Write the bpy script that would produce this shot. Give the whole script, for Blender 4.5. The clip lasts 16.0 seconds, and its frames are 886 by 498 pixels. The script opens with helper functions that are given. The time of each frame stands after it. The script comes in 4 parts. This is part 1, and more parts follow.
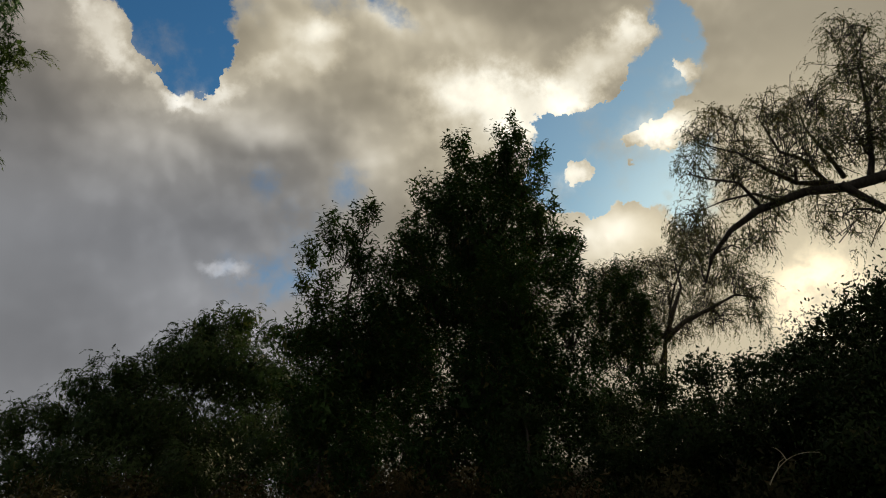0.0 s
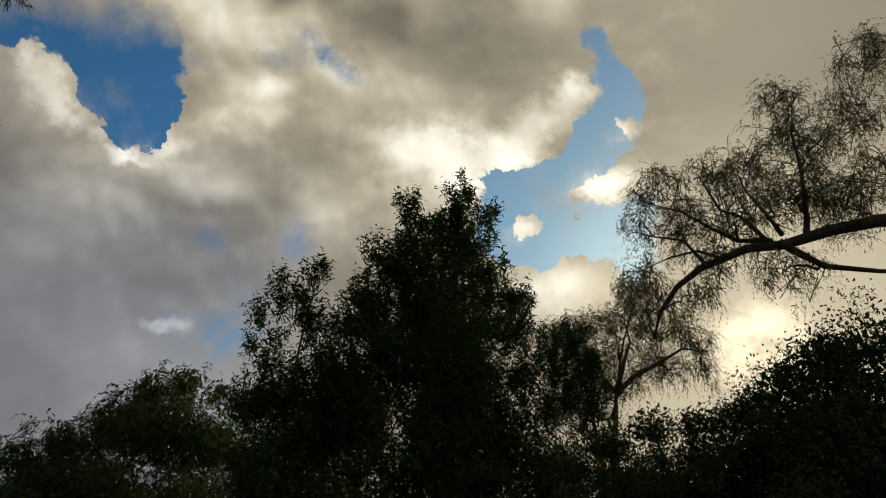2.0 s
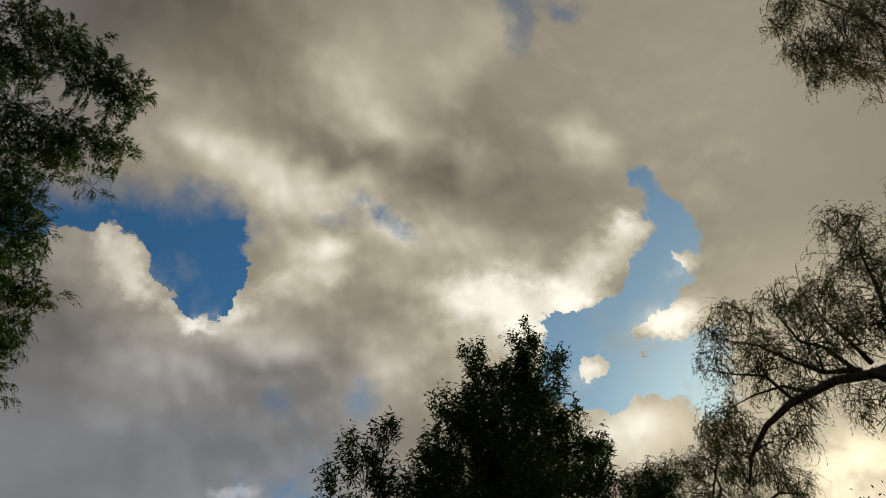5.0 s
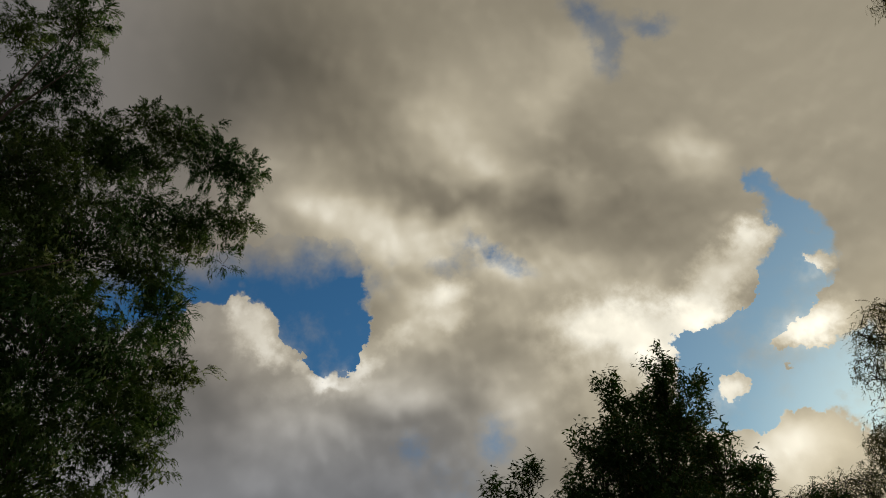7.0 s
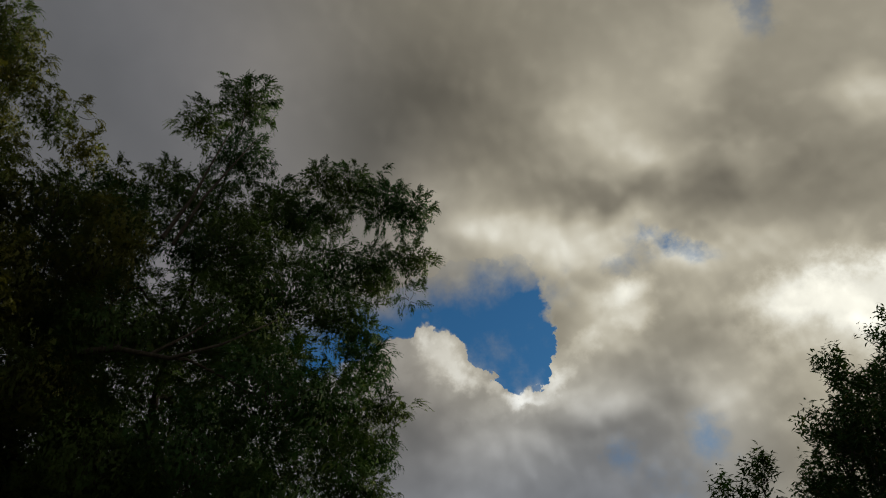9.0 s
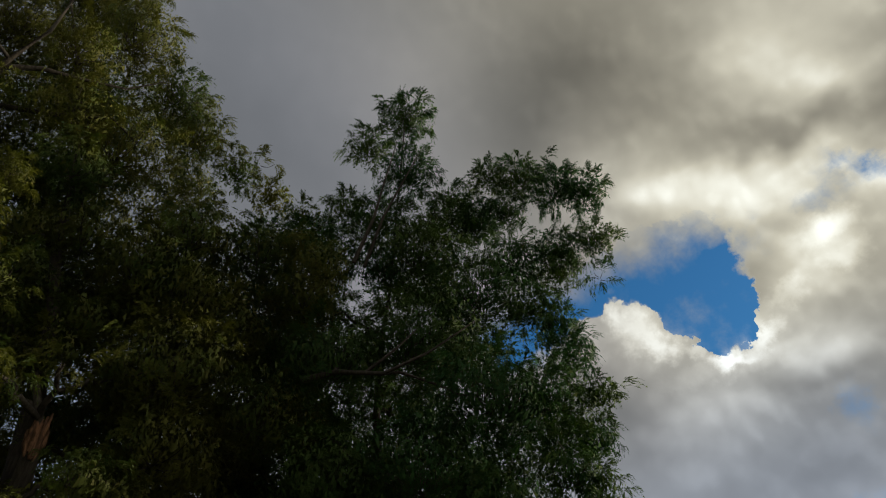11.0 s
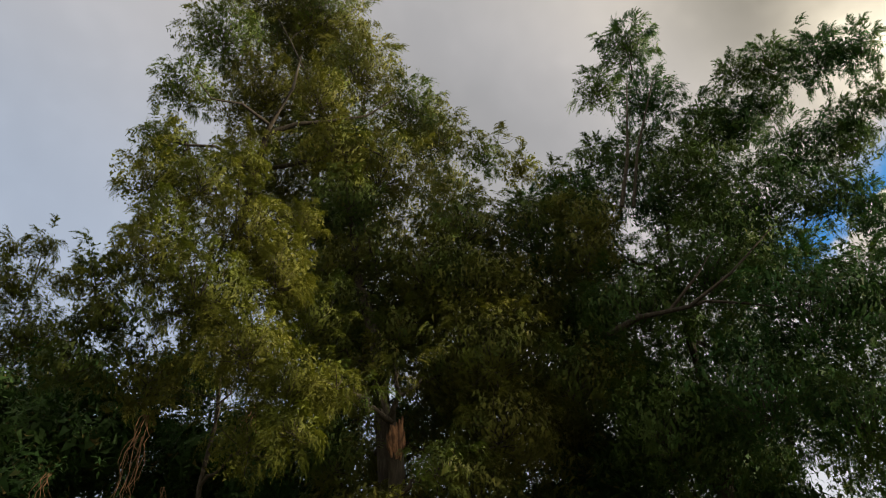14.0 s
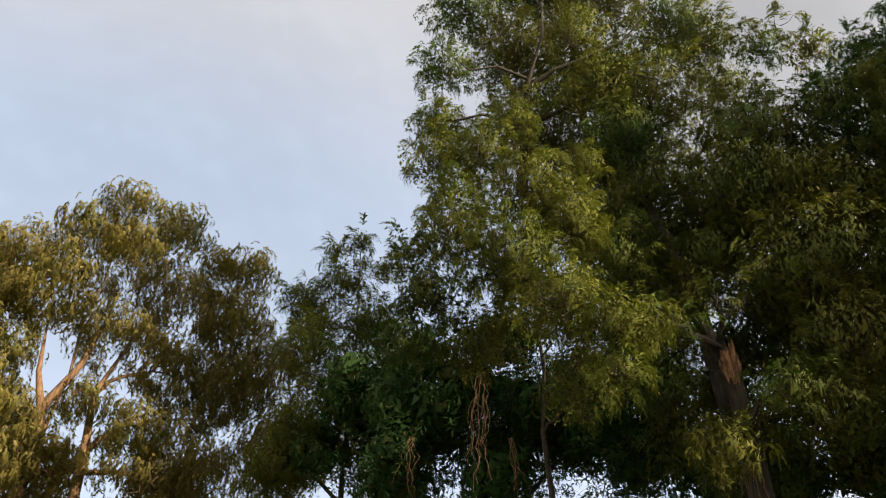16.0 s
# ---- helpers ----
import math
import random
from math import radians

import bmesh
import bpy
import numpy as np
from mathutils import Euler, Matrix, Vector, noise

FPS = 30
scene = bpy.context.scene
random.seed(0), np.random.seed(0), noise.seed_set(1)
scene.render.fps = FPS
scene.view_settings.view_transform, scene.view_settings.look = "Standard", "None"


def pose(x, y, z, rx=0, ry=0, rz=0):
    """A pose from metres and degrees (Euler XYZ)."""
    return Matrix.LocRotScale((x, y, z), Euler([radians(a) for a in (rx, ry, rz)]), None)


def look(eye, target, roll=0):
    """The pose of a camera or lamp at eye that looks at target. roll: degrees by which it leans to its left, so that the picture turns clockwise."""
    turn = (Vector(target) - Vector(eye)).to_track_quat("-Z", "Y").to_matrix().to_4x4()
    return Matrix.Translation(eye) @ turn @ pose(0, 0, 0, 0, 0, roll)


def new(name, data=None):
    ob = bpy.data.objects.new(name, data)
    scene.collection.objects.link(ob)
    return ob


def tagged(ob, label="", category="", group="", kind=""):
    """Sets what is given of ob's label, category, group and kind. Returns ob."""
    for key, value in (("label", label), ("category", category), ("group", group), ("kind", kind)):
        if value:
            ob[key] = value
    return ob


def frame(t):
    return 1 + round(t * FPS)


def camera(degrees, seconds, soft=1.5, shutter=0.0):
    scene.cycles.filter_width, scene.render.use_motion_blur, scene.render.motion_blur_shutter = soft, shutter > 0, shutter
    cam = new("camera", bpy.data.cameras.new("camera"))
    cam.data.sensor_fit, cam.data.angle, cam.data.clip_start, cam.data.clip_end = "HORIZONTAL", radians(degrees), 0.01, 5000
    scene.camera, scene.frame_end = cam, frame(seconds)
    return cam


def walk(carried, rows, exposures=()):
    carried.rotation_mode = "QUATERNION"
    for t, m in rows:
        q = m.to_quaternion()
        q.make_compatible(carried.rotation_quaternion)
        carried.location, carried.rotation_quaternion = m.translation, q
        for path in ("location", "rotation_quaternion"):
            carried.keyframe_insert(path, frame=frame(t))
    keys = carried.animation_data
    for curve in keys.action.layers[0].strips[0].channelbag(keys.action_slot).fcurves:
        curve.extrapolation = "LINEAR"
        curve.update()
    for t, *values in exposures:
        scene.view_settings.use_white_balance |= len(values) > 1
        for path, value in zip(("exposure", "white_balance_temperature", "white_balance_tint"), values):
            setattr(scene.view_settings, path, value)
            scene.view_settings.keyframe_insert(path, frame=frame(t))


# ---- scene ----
LENS = 61.8
cam = camera(LENS, 16.0, soft=1.1)
# seconds, eye in metres, heading to the left, tilt upwards, lean
ROWS = [
    (0, 0.000, 0.000, 1.600, -0.83, 21.28, -2.13),
    (0.5, -0.005, -0.013, 1.609, -1.53, 21.95, -1.91),
    (1, -0.014, -0.020, 1.626, -2.96, 22.52, -1.60),
    (1.5, -0.025, -0.018, 1.643, -4.21, 23.63, -1.15),
    (2, -0.029, -0.013, 1.662, -4.25, 25.55, -0.31),
    (2.5, -0.039, -0.015, 1.678, -4.15, 28.16, 0.11),
    (3, -0.054, -0.025, 1.692, -3.70, 30.02, 0.40),
    (3.5, -0.072, -0.029, 1.703, -2.34, 31.70, 0.51),
    (6, -0.128, -0.061, 1.750, 6.36, 39.34, 1.34),
    (6.5, -0.150, -0.072, 1.763, 9.75, 39.85, 1.49),
    (7, -0.183, -0.079, 1.774, 13.10, 40.19, 0.97),
    (7.5, -0.209, -0.088, 1.800, 15.96, 40.43, 0.61),
    (8, -0.251, -0.120, 1.811, 20.00, 40.81, 0.21),
    (8.5, -0.282, -0.146, 1.811, 25.80, 41.17, 0.49),
    (9, -0.314, -0.166, 1.810, 29.74, 41.39, 0.23),
    (11.5, -0.523, -0.305, 1.889, 51.08, 40.15, -0.26),
    (12, -0.577, -0.360, 1.897, 55.56, 39.57, -0.08),
    (12.5, -0.631, -0.420, 1.897, 62.32, 37.94, 0.81),
    (13, -0.660, -0.474, 1.904, 66.60, 37.78, 0.15),
    (13.5, -0.679, -0.526, 1.905, 69.30, 37.65, 0.16),
    (14, -0.688, -0.577, 1.897, 72.81, 37.31, 0.92),
    (14.5, -0.707, -0.626, 1.895, 78.17, 36.93, 1.22),
    (15, -0.743, -0.673, 1.904, 84.23, 36.43, -1.08),
    (15.5, -0.770, -0.709, 1.903, 90.65, 34.28, -1.85),
    (16, -0.794, -0.737, 1.901, 97.73, 33.02, -1.31),
]
# seconds, stops, kelvin, tint
STOPS = [(0, 0.0, 6500, 10), (3.5, -0.07, 6500, 10), (6.0, -0.17, 6500, 10), (8.5, -0.1, 6450, 10), (9.2, -0.14, 6050, 9), (11.3, 0.42, 5900, 8),
         (12.0, 0.55, 5950, 8), (12.5, 0.75, 6100, 8), (13.0, 1.05, 6250, 8), (13.5, 1.25, 6500, 10), (14.0, 1.5, 6400, 10), (14.5, 1.75, 6300, 10),
         (15.0, 1.87, 6350, 10), (16.0, 1.95, 6300, 10)]
walk(cam, [(t, pose(x, y, z, 90 + tilt, lean, yaw)) for t, x, y, z, yaw, tilt, lean in ROWS], STOPS)

# ---- sky and sun ----
SUN_AZ, SUN_EL = -28.5, 16.5      # degrees to the left of north (+y), and above the horizon


def heading(az, el):
    a, e = radians(az), radians(el)
    return Vector((-math.sin(a) * math.cos(e), math.cos(a) * math.cos(e), math.sin(e)))


class Graph:
    """Short calls for node trees."""

    def __init__(self, tree):
        self.tree = tree
        tree.nodes.clear()

    def add(self, kind, **values):
        node = self.tree.nodes.new(kind)
        for key, value in values.items():
            setattr(node, key, value)
        return node

    def plug(self, node, key, value):
        if isinstance(value, bpy.types.NodeSocket):
            self.tree.links.new(value, node.inputs[key])
        elif value is not None:
            node.inputs[key].default_value = value

    def calc(self, op, a, b=None, c=None, clamp=False):
        node = self.add("ShaderNodeMath", operation=op, use_clamp=clamp)
        for k, v in enumerate((a, b, c)):
            self.plug(node, k, v)
        return node.outputs[0]

    def vec(self, op, a, b=None, scale=None):
        node = self.add("ShaderNodeVectorMath", operation=op)
        self.plug(node, 0, a)
        self.plug(node, 1, b)
        self.plug(node, 3, scale)
        return node.outputs["Value"] if op in ("DOT_PRODUCT", "LENGTH") else node.outputs["Vector"]

    def noise(self, at, scale, detail=5.0, rough=0.55, what="Fac", distortion=0.0):
        node = self.add("ShaderNodeTexNoise")
        for key, v in (("Vector", at), ("Scale", scale), ("Detail", detail), ("Roughness", rough), ("Distortion", distortion)):
            self.plug(node, key, v)
        return node.outputs[what]

    def span(self, v, a, b, lo=0.0, hi=1.0, smooth=True):
        node = self.add("ShaderNodeMapRange", interpolation_type="SMOOTHSTEP" if smooth else "LINEAR")
        for key, x in zip(range(5), (v, a, b, lo, hi)):
            self.plug(node, key, x)
        return node.outputs[0]

    def mix(self, fac, a, b, blend="MIX"):
        node = self.add("ShaderNodeMix", data_type="RGBA", blend_type=blend)
        self.plug(node, 0, fac)
        self.plug(node, 6, a)
        self.plug(node, 7, b)
        return node.outputs[2]

    def ramp(self, fac, stops):
        node = self.add("ShaderNodeValToRGB")
        ends = node.color_ramp.elements
        while len(ends) < len(stops):
            ends.new(0.5)
        for e, (p, c) in zip(ends, stops):
            e.position, e.color = p, (*c, 1)
        self.plug(node, 0, fac)
        return node.outputs[0]


# the sky as seen round one middle direction: places in degrees to the right of and above it
# openings in the cloud, tufts in them, and its lighter and darker masses: right, up, half-width, half-height, turn, amount
SKY_RIGHT, SKY_MID, SKY_UP = (0.9949, 0.0987, -0.0229), (-0.0627, 0.7777, 0.6255), (0.0796, -0.6208, 0.7799)
GAPS = [
    (-15.9, -4.2, 4.5, 4.3, -5, 1.20), (-14.6, -3.2, 3.5, 4.4, 18, 0.65), (-17.4, -0.8, 6.5, 3.5, -5, 1.00),
    (-22.6, 0.5, 6.3, 2.7, -1, 1.10), (-27.2, 0.4, 4.8, 3.2, -5, 1.00), (-15.7, 1.7, 5.4, 2.2, -12, 0.60),
    (-29.6, -0.1, 4.0, 3.9, -5, 0.80),
]
THIN = [
    (-3.4, 1.3, 2.6, 1.5, -29, 0.95), (-0.7, -0.1, 3.3, 1.1, -34, 0.70), (-5.3, 0.2, 2.6, 1.3, -4, 0.50),
    (-12.1, 0.3, 3.5, 3.3, -4, 0.55), (7.0, 17.4, 2.9, 2.2, -32, 0.52), (10.8, 16.9, 2.8, 1.3, -8, 0.55),
    (7.8, 14.9, 1.5, 2.5, -7, 0.45), (6.0, 19.0, 2.1, 2.0, -7, 0.40), (-2.8, -13.5, 2.1, 2.7, -3, 0.36),
    (-9.1, -13.5, 1.7, 2.5, -4, 0.40), (-8.2, -20.9, 5.0, 2.4, 12, 0.75), (-2.4, -13.2, 2.1, 2.6, 6, 0.22),
    (-10.9, -20.1, 2.8, 1.9, 4, 0.40), (-6.2, -17.1, 2.9, 4.3, 5, 0.30),
]
GAPS_WEST = [
    (17.9, 4.4, 2.3, 1.4, -56, 0.45), (19.4, 1.8, 3.4, 1.6, -55, 0.75), (20.3, -0.7, 2.6, 4.2, 5, 0.85),
    (19.1, -3.9, 3.9, 4.3, -4, 0.90), (16.7, -5.6, 3.6, 3.0, 7, 0.80), (14.1, -6.3, 3.5, 2.0, 7, 0.70),
    (12.1, -6.9, 2.0, 1.4, -3, 0.55), (14.4, -8.9, 4.4, 3.5, -2, 0.80), (18.6, -9.3, 5.5, 4.6, -2, 0.80),
    (21.9, -8.6, 4.0, 4.7, -2, 0.75), (16.4, -12.2, 5.2, 3.4, -1, 0.50), (22.2, -12.1, 4.5, 3.3, -1, 0.45),
    (12.7, -11.1, 2.9, 2.6, -2, 0.50),
]
TUFTS = [
    (-20.9, -4.3, 2.4, 3.4, 5, 1.20), (-22.2, -1.9, 1.1, 1.8, -5, 1.10), (-24.3, -3.2, 2.4, 2.1, -5, 1.00),
    (-26.2, -4.0, 2.4, 2.1, -5, 0.90), (-19.9, -6.5, 2.3, 2.6, -5, 1.10), (-22.4, -6.7, 5.4, 3.0, -5, 1.30),
    (-17.6, -7.6, 1.9, 1.5, -5, 1.00), (-17.8, -5.8, 0.8, 0.6, -5, 0.70), (-11.6, -7.4, 2.0, 2.6, -4, 1.10),
    (-12.9, -8.8, 2.6, 1.7, -4, 1.00), (-16.4, -9.5, 3.0, 1.4, -5, 1.00), (-10.5, -4.6, 2.0, 2.6, -4, 0.50),
]
TUFTS_WEST = [
    (21.0, -1.5, 1.4, 1.4, 16, 1.00), (19.8, -6.4, 3.2, 1.5, 19, 1.10), (21.9, -5.0, 3.0, 2.1, 37, 1.10),
    (18.5, -6.6, 1.9, 1.1, 27, 0.70), (14.8, -10.0, 2.2, 2.1, 33, 1.00), (18.3, -8.5, 1.8, 0.7, 3, 0.55),
    (19.6, -12.7, 3.7, 2.3, -1, 0.65), (17.2, -15.0, 6.1, 2.5, -1, 0.90), (13.8, -4.5, 3.1, 2.0, 28, 0.80),
    (15.8, -3.3, 1.9, 2.0, 26, 0.80), (21.4, -15.0, 4.2, 2.5, 0, 0.70), (21.3, -10.6, 1.9, 1.4, 8, 0.40),
    (-11.6, -20.4, 1.7, 0.7, 0, 0.90), (-7.7, -21.3, 2.2, 0.7, -20, 0.70),
]
EDGES = [
    (14.8, -10.0, 2.4, 2.4, 0, 0.36), (20.8, -5.6, 3.6, 2.2, 25, 0.26), (21.0, -1.5, 1.5, 1.5, 0, 0.30),
    (18.6, -14.0, 6.0, 2.6, 0, 0.14), (12.6, -4.5, 3.0, 1.6, 28, 0.16),
    (-20.9, -3.6, 2.1, 2.6, 5, 0.26), (-22.2, -1.8, 1.1, 1.7, -5, 0.26), (-20.0, -5.4, 1.7, 1.4, -45, 0.28),
    (-15.7, -8.0, 2.2, 0.9, -5, 0.34), (-12.8, -7.3, 2.1, 1.0, 26, 0.28), (-17.8, -6.7, 1.7, 0.9, -25, 0.22),
    (-6.1, -2.1, 3.1, 1.7, 6, 0.22), (-5.6, -4.1, 2.2, 1.3, -4, 0.14), (-2.6, 0.9, 3.1, 1.1, -39, 0.14),
    (-10.1, -5.1, 2.2, 1.3, 16, 0.16), (17.2, 0.8, 2.3, 1.4, 35, 0.20), (13.8, -5.0, 2.4, 1.0, 27, 0.25),
]
BRIGHT = [
    (19.7, -6.0, 3.9, 1.9, 9, 0.47), (14.0, -10.6, 2.0, 2.2, 1, 0.38), (20.2, -2.1, 1.4, 1.5, 0, 0.42),
    (-11.8, -20.4, 2.5, 1.0, 3, 0.26), (16.9, 0.5, 2.4, 2.1, 30, 0.34), (14.5, -1.9, 4.1, 2.7, 30, 0.42),
    (13.0, -4.5, 3.5, 2.7, 21, 0.42), (9.8, -5.7, 4.9, 3.6, 0, 0.51), (6.6, -5.0, 5.0, 3.3, 0, 0.41),
    (4.0, -5.7, 4.3, 3.5, 0, 0.27), (9.3, -8.6, 4.2, 3.4, 1, 0.36), (6.1, -7.8, 5.0, 3.5, 0, 0.22),
    (4.4, -11.2, 5.0, 4.2, 0, 0.14), (-20.5, -3.6, 3.1, 4.9, 19, 0.12),
    (-24.7, -3.0, 2.9, 2.5, -1, 0.08), (-16.2, -8.3, 6.5, 1.6, -1, 0.12),
]
BRIGHT_MID = [
    (-13.1, -6.8, 2.5, 2.5, 29, 0.26), (-7.1, -3.1, 4.2, 3.5, 20, 0.27), (-6.1, -1.8, 2.1, 1.7, -0, 0.15),
    (-10.1, -5.4, 3.3, 3.3, -0, 0.14), (-15.4, 5.3, 4.1, 2.5, -24, 0.20), (-11.4, 3.2, 4.9, 2.9, -20, 0.27),
    (-6.9, 2.1, 5.8, 2.6, -8, 0.27), (-2.8, 2.8, 3.5, 1.8, 0, 0.15), (0.0, -0.6, 4.3, 1.7, -15, 0.22),
    (-10.1, -9.0, 4.9, 2.5, -1, 0.14), (-18.3, -10.5, 6.3, 3.3, -2, 0.10), (-0.2, -9.5, 4.3, 3.4, -0, 0.15),
    (-1.9, -12.7, 4.2, 4.1, -0, 0.14), (-20.5, -3.8, 5.1, 6.1, -34, 0.07), (-9.1, -8.9, 5.1, 2.9, 6, 0.14),
]
BRIGHT_HIGH = [
    (-1.9, 11.5, 9.1, 8.9, 20, 0.14), (4.2, -2.6, 15.2, 5.3, -15, 0.10), (7.9, -0.5, 8.8, 6.4, 7, 0.07),
    (-13.7, 6.2, 13.4, 8.6, -41, 0.22), (21.0, 8.0, 20.0, 20.0, 0, 0.07), (-26.8, 19.8, 22.7, 12.0, -47, 0.09), (-4.1, 10.2, 4.5, 8.2, 25, 0.15),
    (-1.0, 6.6, 5.0, 2.6, -10, 0.17), (2.9, 11.9, 3.5, 3.4, -0, 0.12), (5.2, 14.8, 4.2, 3.3, -1, 0.15),
    (5.1, 5.1, 2.7, 3.8, 30, 0.13), (14.0, 6.9, 4.1, 2.5, -21, 0.19), (11.9, 8.3, 2.5, 2.5, -1, 0.12),
    (18.1, -13.0, 3.5, 2.7, 2, 0.21), (19.0, -13.7, 5.3, 3.1, 8, 0.13), (14.3, -15.3, 6.9, 4.4, 8, 0.24),
    (18.4, -15.6, 6.8, 3.6, 8, 0.22), (-2.9, -1.8, 18.9, 7.0, 7, 0.07),
]
DARK = [
    (-18.6, 13.5, 14.7, 10.7, -28, 0.16), (-11.4, 8.0, 11.1, 4.2, -34, 0.09), (-5.8, 5.1, 9.9, 3.0, -20, 0.09),
    (7.7, 2.4, 10.6, 6.1, -15, 0.12), (4.2, 8.7, 5.8, 4.2, -0, 0.07), (0.7, 4.6, 6.9, 2.3, -15, 0.05),
    (-9.6, -11.1, 8.2, 5.2, -1, 0.08), (-26.5, -9.0, 9.1, 7.1, -2, 0.07), (3.3, -10.8, 2.3, 2.7, 0, 0.09),
    (-7.0, -15.8, 13.4, 5.0, -1, 0.06), (-39.0, 24.4, 39.0, 33.2, -16, 0.08), (-14.8, -17.7, 12.1, 4.5, 4, 0.07),
    (-24.4, -26.9, 14.2, 10.9, -0, 0.09), (-75.3, 75.1, 136.8, 104.9, -74, 0.14), (-25.2, -13.7, 10.6, 19.8, 4, 0.05),
    (-27.2, 22.3, 25.8, 17.1, -17, 0.04),
]


def make_sky():
    world = bpy.data.worlds.new("sky")
    scene.world = world
    world.use_nodes = True
    g = Graph(world.node_tree)
    at = g.add("ShaderNodeTexCoord").outputs["Generated"]
    ahead = g.calc("ADD", g.vec("DOT_PRODUCT", at, SKY_MID), 1.0)
    over = g.calc("DIVIDE", 114.59, g.calc("MAXIMUM", ahead, 0.02))
    flat = g.add("ShaderNodeCombineXYZ")
    right = g.calc("MULTIPLY", g.vec("DOT_PRODUCT", at, SKY_RIGHT), over)
    up = g.calc("MULTIPLY", g.vec("DOT_PRODUCT", at, SKY_UP), over)
    g.plug(flat, 0, right)
    g.plug(flat, 1, up)
    wide_bend = g.vec("SUBTRACT", g.noise(at, 6.0, 2.0, 0.5, "Color"), (0.5, 0.5, 0.5))
    fine_bend = g.vec("SUBTRACT", g.noise(at, 22.0, 6.0, 0.62, "Color"), (0.5, 0.5, 0.5))
    spot = g.vec("ADD", flat.outputs[0], g.vec("MULTIPLY", wide_bend, (0.9, 0.9, 0.0)))
    spot = g.vec("ADD", spot, g.vec("MULTIPLY", fine_bend, (3.0, 3.0, 0.0)))
    tiny_bend = g.vec("SUBTRACT", g.noise(at, 85.0, 4.0, 0.6, "Color"), (0.5, 0.5, 0.5))
    spot = g.vec("ADD", spot, g.vec("MULTIPLY", tiny_bend, (1.2, 1.2, 0.0)))

    calm = g.vec("ADD", flat.outputs[0], g.vec("MULTIPLY", wide_bend, (3.2, 3.2, 0.0)))
    calm = g.vec("ADD", calm, g.vec("MULTIPLY", g.vec("SUBTRACT", g.noise(at, 17.0, 2.0, 0.5, "Color"), (0.5, 0.5, 0.5)), (3.0, 3.0, 0.0)))

    def patches(rows, total=None, where=spot):
        for a, e, wide, high, turn, amount in rows:
            place = g.add("ShaderNodeMapping", vector_type="TEXTURE")
            g.plug(place, 0, where)
            g.plug(place, 1, (a, e, 0))
            g.plug(place, 2, (0, 0, radians(turn)))
            g.plug(place, 3, (wide, high, 1))
            soft = g.add("ShaderNodeTexGradient", gradient_type="SPHERICAL")
            g.plug(soft, 0, place.outputs[0])
            full = g.span(soft.outputs["Fac"], 0.0, 0.95)
            total = g.calc("MULTIPLY_ADD", full, amount, 0.0 if total is None else total)
        return total

    # billows, lit from the sun's side
    def billow(where, scale):
        node = g.add("ShaderNodeTexVoronoi", feature="SMOOTH_F1")
        for key, v in (("Vector", where), ("Scale", scale), ("Detail", 1.6), ("Roughness", 0.5), ("Smoothness", 0.6)):
            g.plug(node, key, v)
        return node.outputs["Distance"]

    swirl = g.vec("ADD", at, g.vec("MULTIPLY", wide_bend, (0.035, 0.035, 0.035)))
    swirl = g.vec("ADD", swirl, g.vec("MULTIPLY", fine_bend, (0.014, 0.014, 0.014)))
    step = heading(SUN_AZ, SUN_EL) * 0.012 + Vector((0, 0, 0.018))
    lit = g.vec("NORMALIZE", g.vec("ADD", swirl, tuple(step)))
    relief = g.calc("SUBTRACT", billow(lit, 7.0), billow(swirl, 7.0))
    small = g.calc("SUBTRACT", billow(lit, 19.0), billow(swirl, 19.0))
    big = g.noise(at, 5.0, 3.0, 0.42)
    mass = g.calc("SUBTRACT", big, 0.5)
    fine = g.calc("SUBTRACT", g.noise(at, 26.0, 5.0, 0.6), 0.5)

    gap = patches(GAPS_WEST, patches(GAPS))
    gap = g.calc("SUBTRACT", g.calc("MINIMUM", gap, 1.0), g.calc("MULTIPLY", patches(TUFTS_WEST, patches(TUFTS)), 1.4))
    near = g.span(gap, 0.0, 0.25)
    ragged = g.calc("MULTIPLY_ADD", g.calc("MULTIPLY", fine, near), 0.9, gap)
    knobs = g.calc("SUBTRACT", billow(swirl, 30.0), 0.42)
    ragged = g.calc("MULTIPLY_ADD", g.calc("MULTIPLY", knobs, near), 0.85, ragged)
    # towering edges are crisp, the undersides above and the far bank are hazy
    haze = g.calc("MAXIMUM", g.calc("MULTIPLY", g.span(up, -6.0, 0.0), g.span(right, 6.0, -5.0)), g.calc("MAXIMUM", g.span(right, 17.0, 23.0), g.calc("MULTIPLY", g.span(right, 10.0, 15.0), g.span(up, -2.0, 1.0))))
    cover = g.span(ragged, 0.06, g.calc("MULTIPLY_ADD", haze, 0.70, 0.28), 1.0, 0.0)
    veil = g.calc("MULTIPLY", g.span(g.noise(at, 9.0, 6.0, 0.62), 0.48, 0.80), 0.5)
    cover = g.calc("MAXIMUM", cover, veil)
    # thin cloud trails over the upper side of the first opening
    trail = g.calc("MULTIPLY_ADD", g.calc("SUBTRACT", g.noise(at, 12.0, 5.0, 0.6), 0.5), 8.0, up)
    trail = g.calc("MULTIPLY", g.span(trail, -0.9, 3.4, 0.0, 0.9), g.span(right, 4.0, -4.0))
    cover = g.calc("MAXIMUM", cover, trail)
    cover = g.calc("SUBTRACT", cover, g.calc("MULTIPLY", patches(THIN), g.span(g.noise(at, 13.0, 5.0, 0.6), 0.35, 0.62)), clamp=True)

